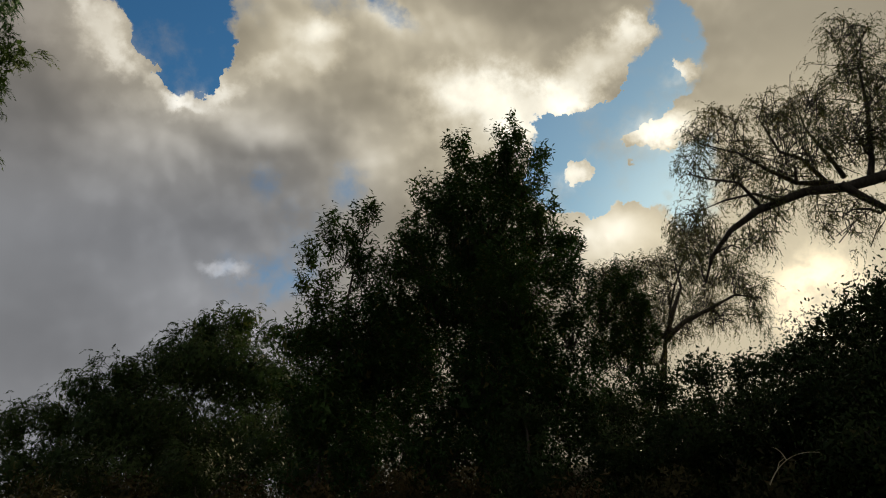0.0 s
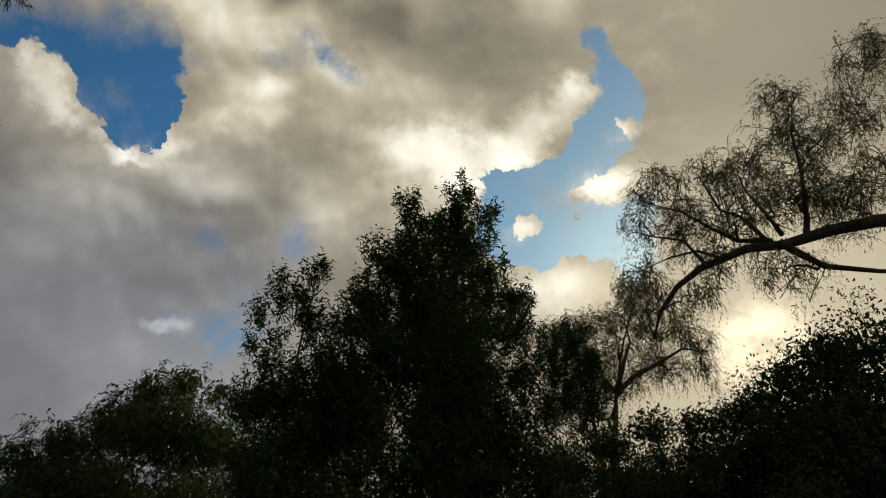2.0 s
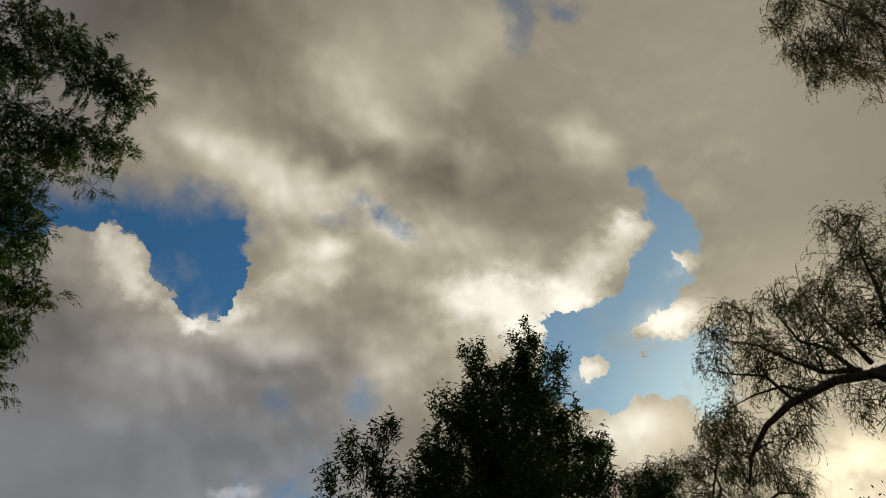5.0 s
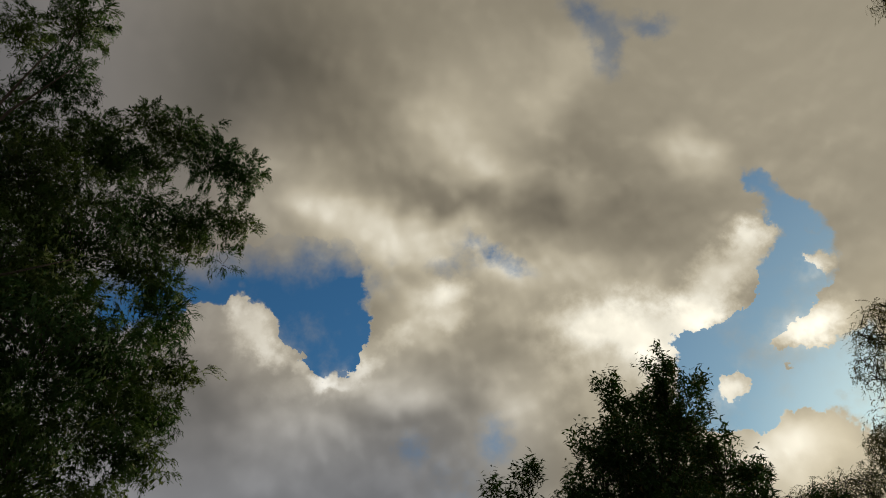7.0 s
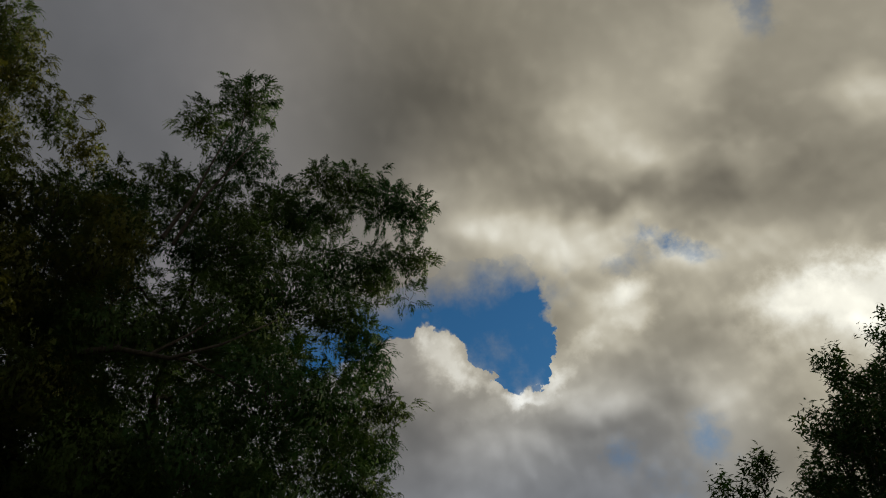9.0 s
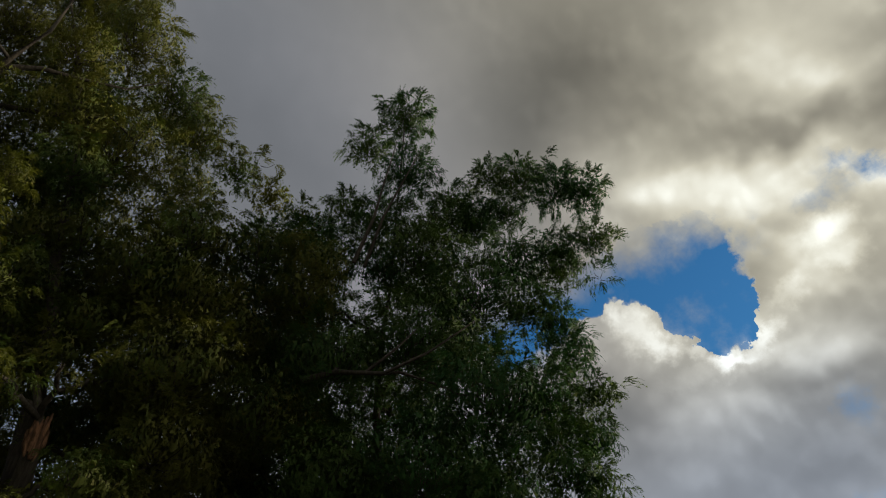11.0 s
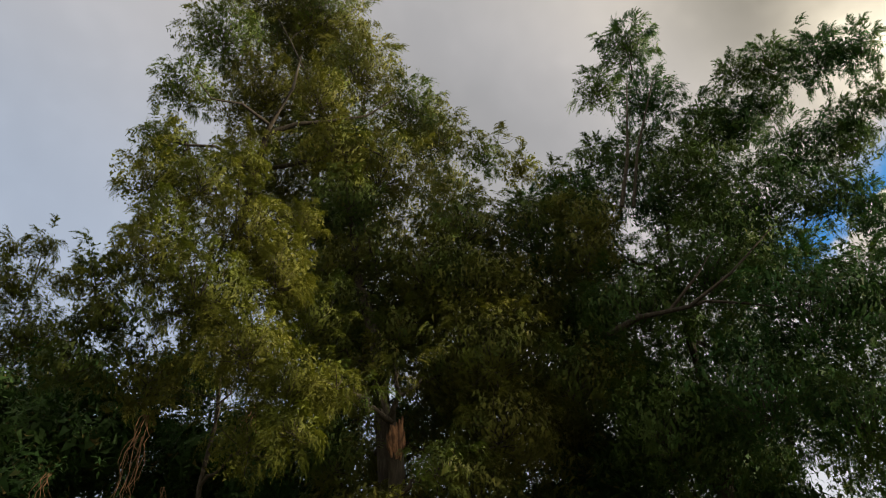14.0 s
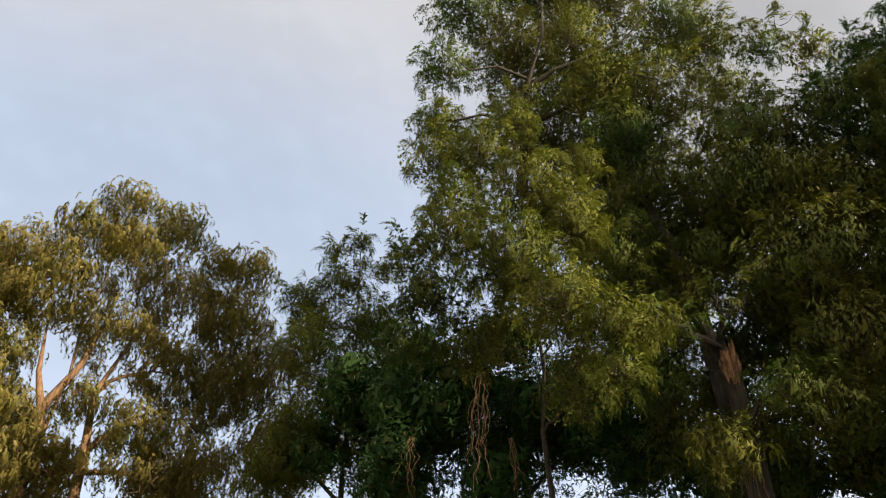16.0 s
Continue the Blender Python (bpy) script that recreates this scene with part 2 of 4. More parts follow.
    light = patches(BRIGHT_HIGH, patches(BRIGHT_MID, patches(EDGES, patches(BRIGHT, 0.315)), calm), calm)
    light = g.calc("MAXIMUM", g.calc("SUBTRACT", light, patches(DARK, None, calm)), 0.05)
    smooth_west = g.span(right, 22.0, 28.0, 1.0, 0.10)
    smooth_east = g.span(right, -32.0, -12.0, 0.22, 1.0)
    depth = g.calc("MULTIPLY", g.calc("MULTIPLY", smooth_west, smooth_east), g.calc("MULTIPLY", g.span(up, 3.0, 13.0, 1.0, 0.45), g.span(up, -20.0, -8.0, 0.5, 1.0)))
    puffs = g.calc("MULTIPLY_ADD", relief, 1.0, g.calc("MULTIPLY", mass, 0.35))
    puffs = g.calc("MULTIPLY_ADD", small, 0.6, puffs)
    puffs = g.calc("MULTIPLY_ADD", fine, 0.25, puffs)
    puffs = g.calc("MAXIMUM", puffs, g.calc("MULTIPLY", puffs, 0.5))
    puffs = g.calc("MULTIPLY_ADD", puffs, depth, 1.0)
    light = g.calc("MULTIPLY", light, g.calc("MAXIMUM", puffs, 0.3))
    # thin edges let the sun through
    edge = g.calc("MULTIPLY", g.calc("MULTIPLY", g.span(ragged, 0.0, 0.2), 0.10), g.calc("SUBTRACT", 1.0, haze))
    light = g.calc("ADD", light, edge)

    warm = g.ramp(light, [(0.05, (1.0, 0.88, 0.67)), (0.25, (1.0, 0.88, 0.65)), (0.5, (1.0, 0.89, 0.66)), (0.9, (1.0, 0.94, 0.78))])
    cool = g.ramp(light, [(0.05, (0.95, 0.97, 1.0)), (0.25, (1.0, 0.935, 0.91)), (0.8, (1.0, 0.97, 0.93))])
    hue = g.mix(g.span(right, -12.0, -40.0), warm, cool)
    hue = g.mix(g.span(right, -45.0, -78.0), hue, (0.80, 0.91, 1.10, 1))
    low = g.mix(g.calc("MULTIPLY", g.span(up, -3.0, -19.0), g.span(right, 6.0, -12.0)), hue, (0.93, 0.95, 1.0, 1))
    cloud = g.mix(1.0, low, light, "MULTIPLY")

    # clear sky behind
    air = g.add("ShaderNodeTexSky", sky_type="NISHITA", sun_disc=False)
    air.sun_elevation, air.sun_rotation = radians(SUN_EL), radians(-SUN_AZ)
    blue = g.mix(1.0, air.outputs[0], (0.025, 0.060, 0.085, 1), "MULTIPLY")
    toward = g.vec("DOT_PRODUCT", at, tuple(heading(SUN_AZ, SUN_EL)))
    pale = g.mix(g.span(toward, 0.82, 0.995, 0.0, 0.45), blue, (0.42, 0.46, 0.44, 1))
    sky = g.mix(cover, pale, cloud)
    # glow of the sun through thin cloud
    glow = g.span(g.noise(at, 30.0, 4.0, 0.6), 0.3, 0.7, 0.35, 1.35)
    halo = g.calc("ADD", g.calc("MULTIPLY", g.span(toward, 0.94, 1.0), 0.32), g.calc("MULTIPLY", g.calc("MULTIPLY", g.calc("POWER", g.span(toward, 0.994, 1.0), 4.0), glow), 0.65))
    sky = g.mix(1.0, sky, g.mix(1.0, (1.0, 0.86, 0.58, 1), halo, "MULTIPLY"), "ADD")
    back = g.add("ShaderNodeBackground")
    g.plug(back, 0, sky)
    g.plug(back, 1, 1.0)
    g.tree.links.new(back.outputs[0], g.add("ShaderNodeOutputWorld").inputs[0])
    world.cycles.sampling_method = "MANUAL"
    world.cycles.sample_map_resolution = 512


make_sky()
sun = new("sun", bpy.data.lights.new("sun", "SUN"))
sun.data.energy, sun.data.angle, sun.data.color = 2.4, radians(3.0), (1.0, 0.80, 0.52)
sun.matrix_world = look(heading(SUN_AZ, SUN_EL) * 60, (0, 0, 0))

# ---- materials ----


def material(name):
    m = bpy.data.materials.new(name)
    m.use_nodes = True
    return m, Graph(m.node_tree)


def leaf_material(name, colour, other, old, through_share=0.35, gloss=0.3, vary=0.35):
    """Leaves: each one a little different, in patches of two hues, with some old ones; light comes through them."""
    m, g = material(name)
    at = g.add("ShaderNodeTexCoord").outputs["Object"]
    each = g.add("ShaderNodeNewGeometry").outputs["Random Per Island"]
    bough = g.add("ShaderNodeObjectInfo").outputs["Random"]
    patch = g.span(g.calc("MULTIPLY_ADD", bough, 0.35, g.noise(at, 0.8, 3.0)), 0.45, 0.85)
    tone = g.mix(patch, (*colour, 1), (*other, 1))
    tone = g.mix(g.calc("MULTIPLY", g.span(each, 0.90, 0.96), 2.0 * vary), tone, (*old, 1))
    shade = g.span(each, 0.0, 1.0, 1.0 - vary, 1.0 + vary, smooth=False)
    tone = g.mix(1.0, tone, shade, "MULTIPLY")
    front = g.add("ShaderNodeBsdfPrincipled")
    g.plug(front, "Base Color", tone)
    g.plug(front, "Roughness", g.span(g.noise(at, 6.0, 2.0), 0.3, 0.7, 0.45, 0.65))
    g.plug(front, "Specular IOR Level", gloss)
    back = g.add("ShaderNodeBsdfTranslucent")
    g.plug(back, 0, g.mix(1.0, tone, (1.25, 1.3, 0.6, 1), "MULTIPLY"))
    both = g.add("ShaderNodeMixShader")
    g.plug(both, 0, through_share)
    g.tree.links.new(front.outputs[0], both.inputs[1])
    g.tree.links.new(back.outputs[0], both.inputs[2])
    g.tree.links.new(both.outputs[0], g.add("ShaderNodeOutputMaterial").inputs[0])
    return m


def bark_material(name, dark, pale, scale=6.0):
    """Bark: furrows along the trunk, lighter ridges and stains."""
    m, g = material(name)
    at = g.add("ShaderNodeTexCoord").outputs["Object"]
    drawn = g.vec("MULTIPLY", at, (1.0, 1.0, 0.16))
    ridge = g.noise(drawn, scale * 3, 6.0, 0.65)
    stain = g.noise(at, scale * 0.3, 3.0)
    tone = g.mix(g.span(ridge, 0.35, 0.68), (*dark, 1), (*pale, 1))
    tone = g.mix(1.0, tone, g.span(stain, 0.3, 0.7, 0.7, 1.15), "MULTIPLY")
    body = g.add("ShaderNodeBsdfPrincipled")
    g.plug(body, "Base Color", tone)
    g.plug(body, "Roughness", 0.9)
    bump = g.add("ShaderNodeBump")
    g.plug(bump, "Strength", 0.8)
    g.plug(bump, "Distance", 0.03)
    g.plug(bump, "Height", ridge)
    g.tree.links.new(bump.outputs[0], body.inputs["Normal"])
    g.tree.links.new(body.outputs[0], g.add("ShaderNodeOutputMaterial").inputs[0])
    return m


def ground_material():
    m, g = material("earth")
    at = g.add("ShaderNodeTexCoord").outputs["Object"]
    tone = g.mix(g.span(g.noise(at, 0.35, 5.0), 0.35, 0.65), (0.045, 0.055, 0.02, 1), (0.09, 0.07, 0.035, 1))
    tone = g.mix(1.0, tone, g.span(g.noise(at, 9.0, 5.0), 0.25, 0.75, 0.6, 1.3), "MULTIPLY")
    body = g.add("ShaderNodeBsdfPrincipled")
    g.plug(body, "Base Color", tone)
    g.plug(body, "Roughness", 0.95)
    bump = g.add("ShaderNodeBump")
    g.plug(bump, "Strength", 0.6)
    g.plug(bump, "Height", g.noise(at, 14.0, 5.0))
    g.tree.links.new(bump.outputs[0], body.inputs["Normal"])
    g.tree.links.new(body.outputs[0], g.add("ShaderNodeOutputMaterial").inputs[0])
    return m


CYPRESS_LEAF = leaf_material("cypress_leaf", (0.034, 0.092, 0.032), (0.066, 0.112, 0.030), (0.13, 0.11, 0.03), 0.2, 0.12, 0.15)
CYPRESS_OLIVE = leaf_material("cypress_olive_leaf", (0.064, 0.106, 0.030), (0.122, 0.130, 0.030), (0.15, 0.11, 0.03), 0.22, 0.12, 0.15)
# yellower, lighter cypress green: part of the low sun's warmth is in this colour
CYPRESS_SUNNY = leaf_material("cypress_sunlit_leaf", (0.090, 0.116, 0.024), (0.120, 0.132, 0.028), (0.17, 0.14, 0.04), 0.25, 0.12, 0.15)
WILLOW_LEAF = leaf_material("willow_leaf", (0.150, 0.145, 0.040), (0.205, 0.175, 0.055), (0.26, 0.19, 0.06), 0.35, 0.2, 0.25)
FAR_LEAF = leaf_material("far_willow_leaf", (0.040, 0.075, 0.030), (0.055, 0.092, 0.034), (0.12, 0.10, 0.04), 0.25, 0.12, 0.2)
BROAD_LEAF = leaf_material("broad_leaf", (0.024, 0.060, 0.018), (0.036, 0.074, 0.022), (0.13, 0.09, 0.04), 0.2, 0.12, 0.3)
PEPPER_LEAF = leaf_material("pepper_leaf", (0.055, 0.070, 0.030), (0.085, 0.085, 0.035), (0.16, 0.11, 0.05))
SHRUB_LEAF = leaf_material("shrub_leaf", (0.020, 0.042, 0.014), (0.030, 0.050, 0.016), (0.09, 0.07, 0.03), 0.08, 0.08, 0.25)
DRY_LEAF = leaf_material("dry_weed", (0.060, 0.042, 0.018), (0.045, 0.044, 0.018), (0.12, 0.08, 0.04), 0.12, 0.1, 0.25)
BARK_DARK = bark_material("dark_bark", (0.022, 0.018, 0.014), (0.062, 0.052, 0.042))
BARK_RED = bark_material("cypress_bark", (0.06, 0.030, 0.018), (0.27, 0.14, 0.075))
BARK_TAN = bark_material("willow_bark", (0.12, 0.07, 0.04), (0.27, 0.16, 0.09))
EARTH = ground_material()

# ---- mesh helpers ----


def mesh_of(name, verts, faces, mat, normals=None):
    """A mesh from arrays: verts (n, 3) and faces (m, 3) or (m, 4); normals: one a vertex, for leaves that shade as a tuft."""
    verts, faces = np.asarray(verts, np.float32), np.asarray(faces, np.int32)
    if normals is not None:
        corner = verts[faces]
        facing = np.cross(corner[:, 1] - corner[:, 0], corner[:, 2] - corner[:, 0])
        away = (facing * normals[faces[:, 0]]).sum(1) < 0
        faces[away] = faces[away][:, ::-1]
    me = bpy.data.meshes.new(name)
    me.vertices.add(len(verts))
    me.vertices.foreach_set("co", verts.ravel())
    me.loops.add(faces.size)
    me.loops.foreach_set("vertex_index", faces.ravel())
    me.polygons.add(len(faces))
    me.polygons.foreach_set("loop_start", np.arange(0, faces.size, faces.shape[1], dtype=np.int32))
    me.update(calc_edges=True)
    if normals is not None:
        me.normals_split_custom_set_from_vertices(np.asarray(normals, np.float32))
    me.materials.append(mat)
    return me


def part(name, me, parent, label=""):
    ob = new(name, me)
    ob.parent = parent
    return tagged(ob, label)


def tube(points, radii, sides=6):
    """A tapered round bar along points, as verts and quads."""
    p = np.asarray(points, float)
    r = np.asarray(radii, float)
    run = np.gradient(p, axis=0)
    run /= np.linalg.norm(run, axis=1)[:, None] + 1e-9
    ref = np.where(np.abs(run[:, 2:3]) > 0.9, [[1.0, 0, 0]], [[0, 0, 1.0]])
    a = np.cross(run, ref)
    a /= np.linalg.norm(a, axis=1)[:, None]
    b = np.cross(run, a)
    ang = np.arange(sides) * 2 * np.pi / sides
    ring = p[:, None] + r[:, None, None] * (np.cos(ang)[None, :, None] * a[:, None] + np.sin(ang)[None, :, None] * b[:, None])
    n = len(p)
    i, j = np.meshgrid(np.arange(n - 1), np.arange(sides), indexing="ij")
    k = (j + 1) % sides
    quads = np.stack([i * sides + j, i * sides + k, (i + 1) * sides + k, (i + 1) * sides + j], -1).reshape(-1, 4)
    return ring.reshape(-1, 3), quads


def joined(pieces):
    verts, faces, base = [], [], 0
    for v, q in pieces:
        verts.append(v)
        faces.append(np.asarray(q) + base)
        base += len(v)
    return np.concatenate(verts), np.concatenate(faces)


def bent(a, b, rng, n=7, sag=0.0, wild=0.06):
    """A crooked line from a to b that bows upwards by sag times its length."""
    a, b = np.asarray(a, float), np.asarray(b, float)
    s = np.linspace(0, 1, n)[:, None]
    long = np.linalg.norm(b - a)
    line = a + (b - a) * s
    line[:, 2] += sag * long * np.sin(np.pi * s[:, 0])
    kink = rng.normal(0, wild * long, (n, 3)) * np.sin(np.pi * s) ** 0.7
    return line + kink


# ---- leaf sprays: small templates of blades, set out by the thousand ----


def blade(at, to, wide, side):
    """One narrow leaf as a triangle."""
    at, to, side = np.asarray(at), np.asarray(to), np.asarray(side)
    return [at - side * wide / 2, at + side * wide / 2, to]


def spray(kind, rng):
    tri = []
    if kind == "cypress":       # a drooping plume: fingers of short needles along a bowed twig
        for f in range(11):
            u = (f + rng.uniform(0.1, 0.9)) / 11
            root = np.array([0.28 * u, rng.normal(0, 0.02), 0.10 * u - 0.14 * u * u + rng.normal(0, 0.035)])
            a = (1.0 if f % 2 else -1.0) * rng.uniform(0.1, 1.25) * (1.1 - 0.6 * u)
            aim = np.array([math.cos(a), math.sin(a), 0.0])
            side = np.array([-aim[1], aim[0], 0.0])
            long = rng.uniform(0.17, 0.29) * (1.1 - 0.3 * u)
            rise, drop = rng.uniform(0.0, 0.5), rng.uniform(0.7, 1.3)
            for i in range(12):
                t = (i + 0.4) / 12
                p = root + long * (aim * (0.85 * t - 0.2 * t * t) + np.array([0, 0, rise * t - drop * t * t]))
                d = aim * 0.7 + side * (1.0 if i % 2 else -1.0) * rng.uniform(0.4, 0.8) * (1 - 0.5 * t) + np.array([0, 0, rise - 0.3 - 0.9 * t]) + rng.normal(0, 0.14, 3)
                d /= np.linalg.norm(d)
                tri.append(blade(p, p + d * rng.uniform(0.055, 0.085), rng.uniform(0.016, 0.022), np.cross(d, rng.normal(0, 0.35, 3) + [0, 0, 1])))
    elif kind == "broad":       # a shoot with lance-shaped drooping leaves
        long = rng.uniform(0.35, 0.55)
        for i in range(9):
            s = (i + 1) / 9
            p = np.array([0.35 * s, 0, 0.75 * s]) * long
            a = i * 2.4 + rng.uniform(0, 0.6)
            d = np.array([math.cos(a) * 0.8 + 0.2, math.sin(a) * 0.8, rng.uniform(-0.7, 0.35)])
            d /= np.linalg.norm(d)
            w = np.cross(d, [0, 0, 1.0])
            w /= np.linalg.norm(w)
            size = rng.uniform(0.11, 0.17)
            mid = p + d * size * 0.45
            tip = p + d * size + np.array([0, 0, -0.03])
            tri.append([p, mid + w * size * 0.15, mid - w * size * 0.15])
            tri.append([mid + w * size * 0.15, tip, mid - w * size * 0.15])
    elif kind in ("willow", "pepper"):      # a thin hanging strand of narrow leaves
        long = rng.uniform(0.3, 0.55) if kind == "willow" else rng.uniform(0.3, 0.6)
        size = 0.11 if kind == "willow" else 0.075
        count = 16 if kind == "willow" else 14
        for i in range(count):
            s = (i + 0.5) / count
            p = np.array([0.32 * math.sin(s * 1.7), 0.03 * math.sin(9 * s), 0.06 - s * s * 0.9]) * long
            d = np.array([rng.normal(0.2, 0.4), rng.normal(0, 0.55), -0.7])
            d /= np.linalg.norm(d)
            tri.append(blade(p, p + d * size * rng.uniform(0.8, 1.3), size * (0.28 if kind == "willow" else 0.19), np.cross(d, rng.normal(0, 1, 3))))
    elif kind == "shrub":       # a short twig with small upright leaves
        for i in range(10):
            p = rng.normal(0, 0.09, 3) + [0, 0, 0.02 * i]
            d = rng.normal(0, 0.6, 3) + [0.2, 0, 0.5]
            d /= np.linalg.norm(d)
            size = rng.uniform(0.045, 0.08)
            w = np.cross(d, rng.normal(0, 1, 3))
            w /= np.linalg.norm(w)
            tri.append([p, p + d * size * 0.5 + w * size * 0.24, p + d * size])
            tri.append([p, p + d * size, p + d * size * 0.5 - w * size * 0.24])
    elif kind == "weed":        # dry stalks
        for i in range(8):
            a = rng.uniform(0, 6.28)
            d = np.array([math.cos(a) * 0.3, math.sin(a) * 0.3, 1.0])
            p = rng.normal(0, 0.08, 3) * [1, 1, 0.2]
            tri.append(blade(p, p + d * rng.uniform(0.3, 0.7), 0.014, [math.sin(a), -math.cos(a), 0]))
            q = p + d * rng.uniform(0.2, 0.4)
            tri.append(blade(q, q + rng.normal(0, 0.08, 3), 0.03, [math.sin(a), -math.cos(a), 0]))
    return np.array(tri, float)          # (blades, 3, 3)


SPRAYS = {kind: [spray(kind, np.random.default_rng(40 + k)) for k in range(8)] for kind in ("cypress", "broad", "willow", "pepper", "shrub", "weed")}


def set_out(kind, at, outward, rng, size=(0.8, 1.25), loose=0.5, lean=0.25, up=0.9):
    """Sprays of one kind at the points, turned outwards, as one array of triangles, with the normals of each tuft."""
    out, soft = [], []
    which = rng.integers(0, len(SPRAYS[kind]), len(at))
    for k, shape in enumerate(SPRAYS[kind]):
        sel = which == k
        if not sel.any():
            continue
        p, o = at[sel], outward[sel]
        n = len(p)
        turn = np.arctan2(o[:, 1], o[:, 0]) + rng.normal(0, loose, n)
        tip = rng.normal(0, lean, n) - o[:, 2] * up
        c, s, ct, st = np.cos(turn), np.sin(turn), np.cos(tip), np.sin(tip)
        zero = np.zeros(n)
        m = np.stack([np.stack([c * ct, -s, c * st], -1), np.stack([s * ct, c, s * st], -1), np.stack([-st, zero, ct], -1)], 1)
        m = m * rng.uniform(*size, n)[:, None, None]
        v = np.einsum("nij,bkj->nbki", m, shape) + p[:, None, None, :]
        out.append(v.reshape(-1, 3))
        n = (v - (p - o * 0.22)[:, None, None, :]).reshape(-1, 3) + [0, 0, 0.06]
        soft.append(n / (np.linalg.norm(n, axis=1)[:, None] + 1e-6))
    v = np.concatenate(out)
    return v, np.arange(len(v)).reshape(-1, 3), np.concatenate(soft)


def lumpy(d, rng, amount):
    """An uneven radius for the unit directions d."""
    r = np.ones(len(d))
    for f, a in ((2.5, 0.5), (5.0, 0.35), (9.0, 0.25)):
        k, ph = rng.normal(0, f, (3, 3)), rng.uniform(0, 6.28, 3)
        r += amount * a * np.sin(d @ k.T + ph).mean(axis=1) * 1.6
    return r


def clumps(r, count, per, rng, high=0.9, rough=0.35, spread=0.22, inner=0.45, hang=0.25, droop=0.5):
    """Points in hanging tufts over a rounded mass of radius r, and their outward directions."""
    d = rng.normal(0, 1, (count, 3))
    d /= np.linalg.norm(d, axis=1)[:, None]
    rad = r * (inner + (1 - inner) * rng.uniform(0, 1, count) ** 0.45) * lumpy(d, rng, rough)
    tuft = d * rad[:, None] * [1, 1, high]
    grow_by = np.repeat(rng.uniform(0.6, 1.3, count), per)[:, None]
    off = rng.normal(0, 1, (count * per, 3)) * spread * grow_by
    off[:, 2] = off[:, 2] * 0.45 - np.hypot(off[:, 0], off[:, 1]) * droop - np.abs(rng.normal(0, hang, count * per)) * grow_by[:, 0]
    out = np.repeat(d, per, 0) * 0.6 + off / spread * 0.5
    out /= np.linalg.norm(out, axis=1)[:, None] + 1e-6
    return np.repeat(tuft, per, 0) + off, out, tuft


def brush(r, count, per, rng, high=0.9, rough=0.35, lift=0.2, bare=0.3, fuzz=0.05, fall=0.0, scatter=0.0):
    """Twigs that fan out from the foot of a mass of radius r, with leaves along them: points, directions and the twigs' lines."""
    d = rng.normal(0, 1, (count, 3)) + [0, 0, lift]
    d /= np.linalg.norm(d, axis=1)[:, None]
    rad = 1.12 * r * rng.uniform(0.5, 1.0, count) ** 0.6 * lumpy(d, rng, rough)
    tip = d * rad[:, None] * [1, 1, high]
    foot = np.array([0, 0, -0.45 * r * high]) * rng.uniform(0.2, 1.0, (count, 1)) + tip * rng.uniform(0.0, 0.35, (count, 1)) + rng.normal(0, 1, (count, 3)) * scatter * r
    bow = rng.normal(0, 0.10 * r, (count, 3)) + [0, 0, 0.10 * r * np.sign(lift)]
    s = np.linspace(0, 1, 5)[None, :, None]
    line = foot[:, None] * (1 - s) + tip[:, None] * s + bow[:, None] * np.sin(np.pi * s)
    k = np.clip(bare + (1 - bare) * rng.uniform(0, 1, (count, per)) ** 0.65, 0, 1)
    f = k[..., None]
    at = foot[:, None] * (1 - f) + tip[:, None] * f + bow[:, None] * np.sin(np.pi * f)
    run = (tip - foot) / (np.linalg.norm(tip - foot, axis=1)[:, None] + 1e-6)
    out = run[:, None] * 0.8 + rng.normal(0, 0.42, (count, per, 3)) + [0, 0, lift - fall]
    out /= np.linalg.norm(out, axis=2)[..., None]
    return (at + rng.normal(0, fuzz, at.shape)).reshape(-1, 3), out.reshape(-1, 3), line


def plumes(r, count, rng, high=0.9, rough=0.35, lift=0.2):
    """Even spots over a mass of radius r where its plumes spring, their directions, and the twigs that carry them."""
    i = np.arange(count) + 0.5
    z = 1 - 2 * i / count
    ang = i * 2.39996 + rng.uniform(0, 6.28)
    flat = np.sqrt(1 - z * z)
    d = np.stack([np.cos(ang) * flat, np.sin(ang) * flat, z], 1) + rng.normal(0, 0.16, (count, 3)) + [0, 0, 0.4 * lift]
    d /= np.linalg.norm(d, axis=1)[:, None]
    at = d * (r * (0.36 + 0.50 * rng.uniform(0, 1, count) ** 0.5) * lumpy(d, rng, rough))[:, None] * [1, 1, high]
    foot = at * rng.uniform(0.0, 0.3, (count, 1)) - [0, 0, 0.25 * r]
    s = np.linspace(0, 1, 5)[None, :, None]
    bow = rng.normal(0, 0.08 * r, (count, 1, 3))
    line = foot[:, None] * (1 - s) + at[:, None] * s + bow * np.sin(np.pi * s)
    out = d * [1, 1, 0.8] + [0, 0, 0.5 * lift] + rng.normal(0, 0.2, (count, 3))
    return at, out / np.linalg.norm(out, axis=1)[:, None], line[::2]


def woody(base, tips, radius, rng, sides=5, sag=0.05, reach=0.25):
    """Twigs from a limb's end to its tufts."""
    out = []
    for t in tips:
        start = np.asarray(base) + (t - base) * rng.uniform(0, reach)
        line = bent(start, t, rng, 5, sag, 0.07)
        out.append(tube(line, np.linspace(radius, radius * 0.25, 5), sides))
    return out


def ground_height(x, y):
    """The bank that rises beside and behind the clearing."""
    s = np.clip((x + 0.5 * (y - 5) - 1) / 11, 0, 1)
    return 3.7 * s * s * (3 - 2 * s)


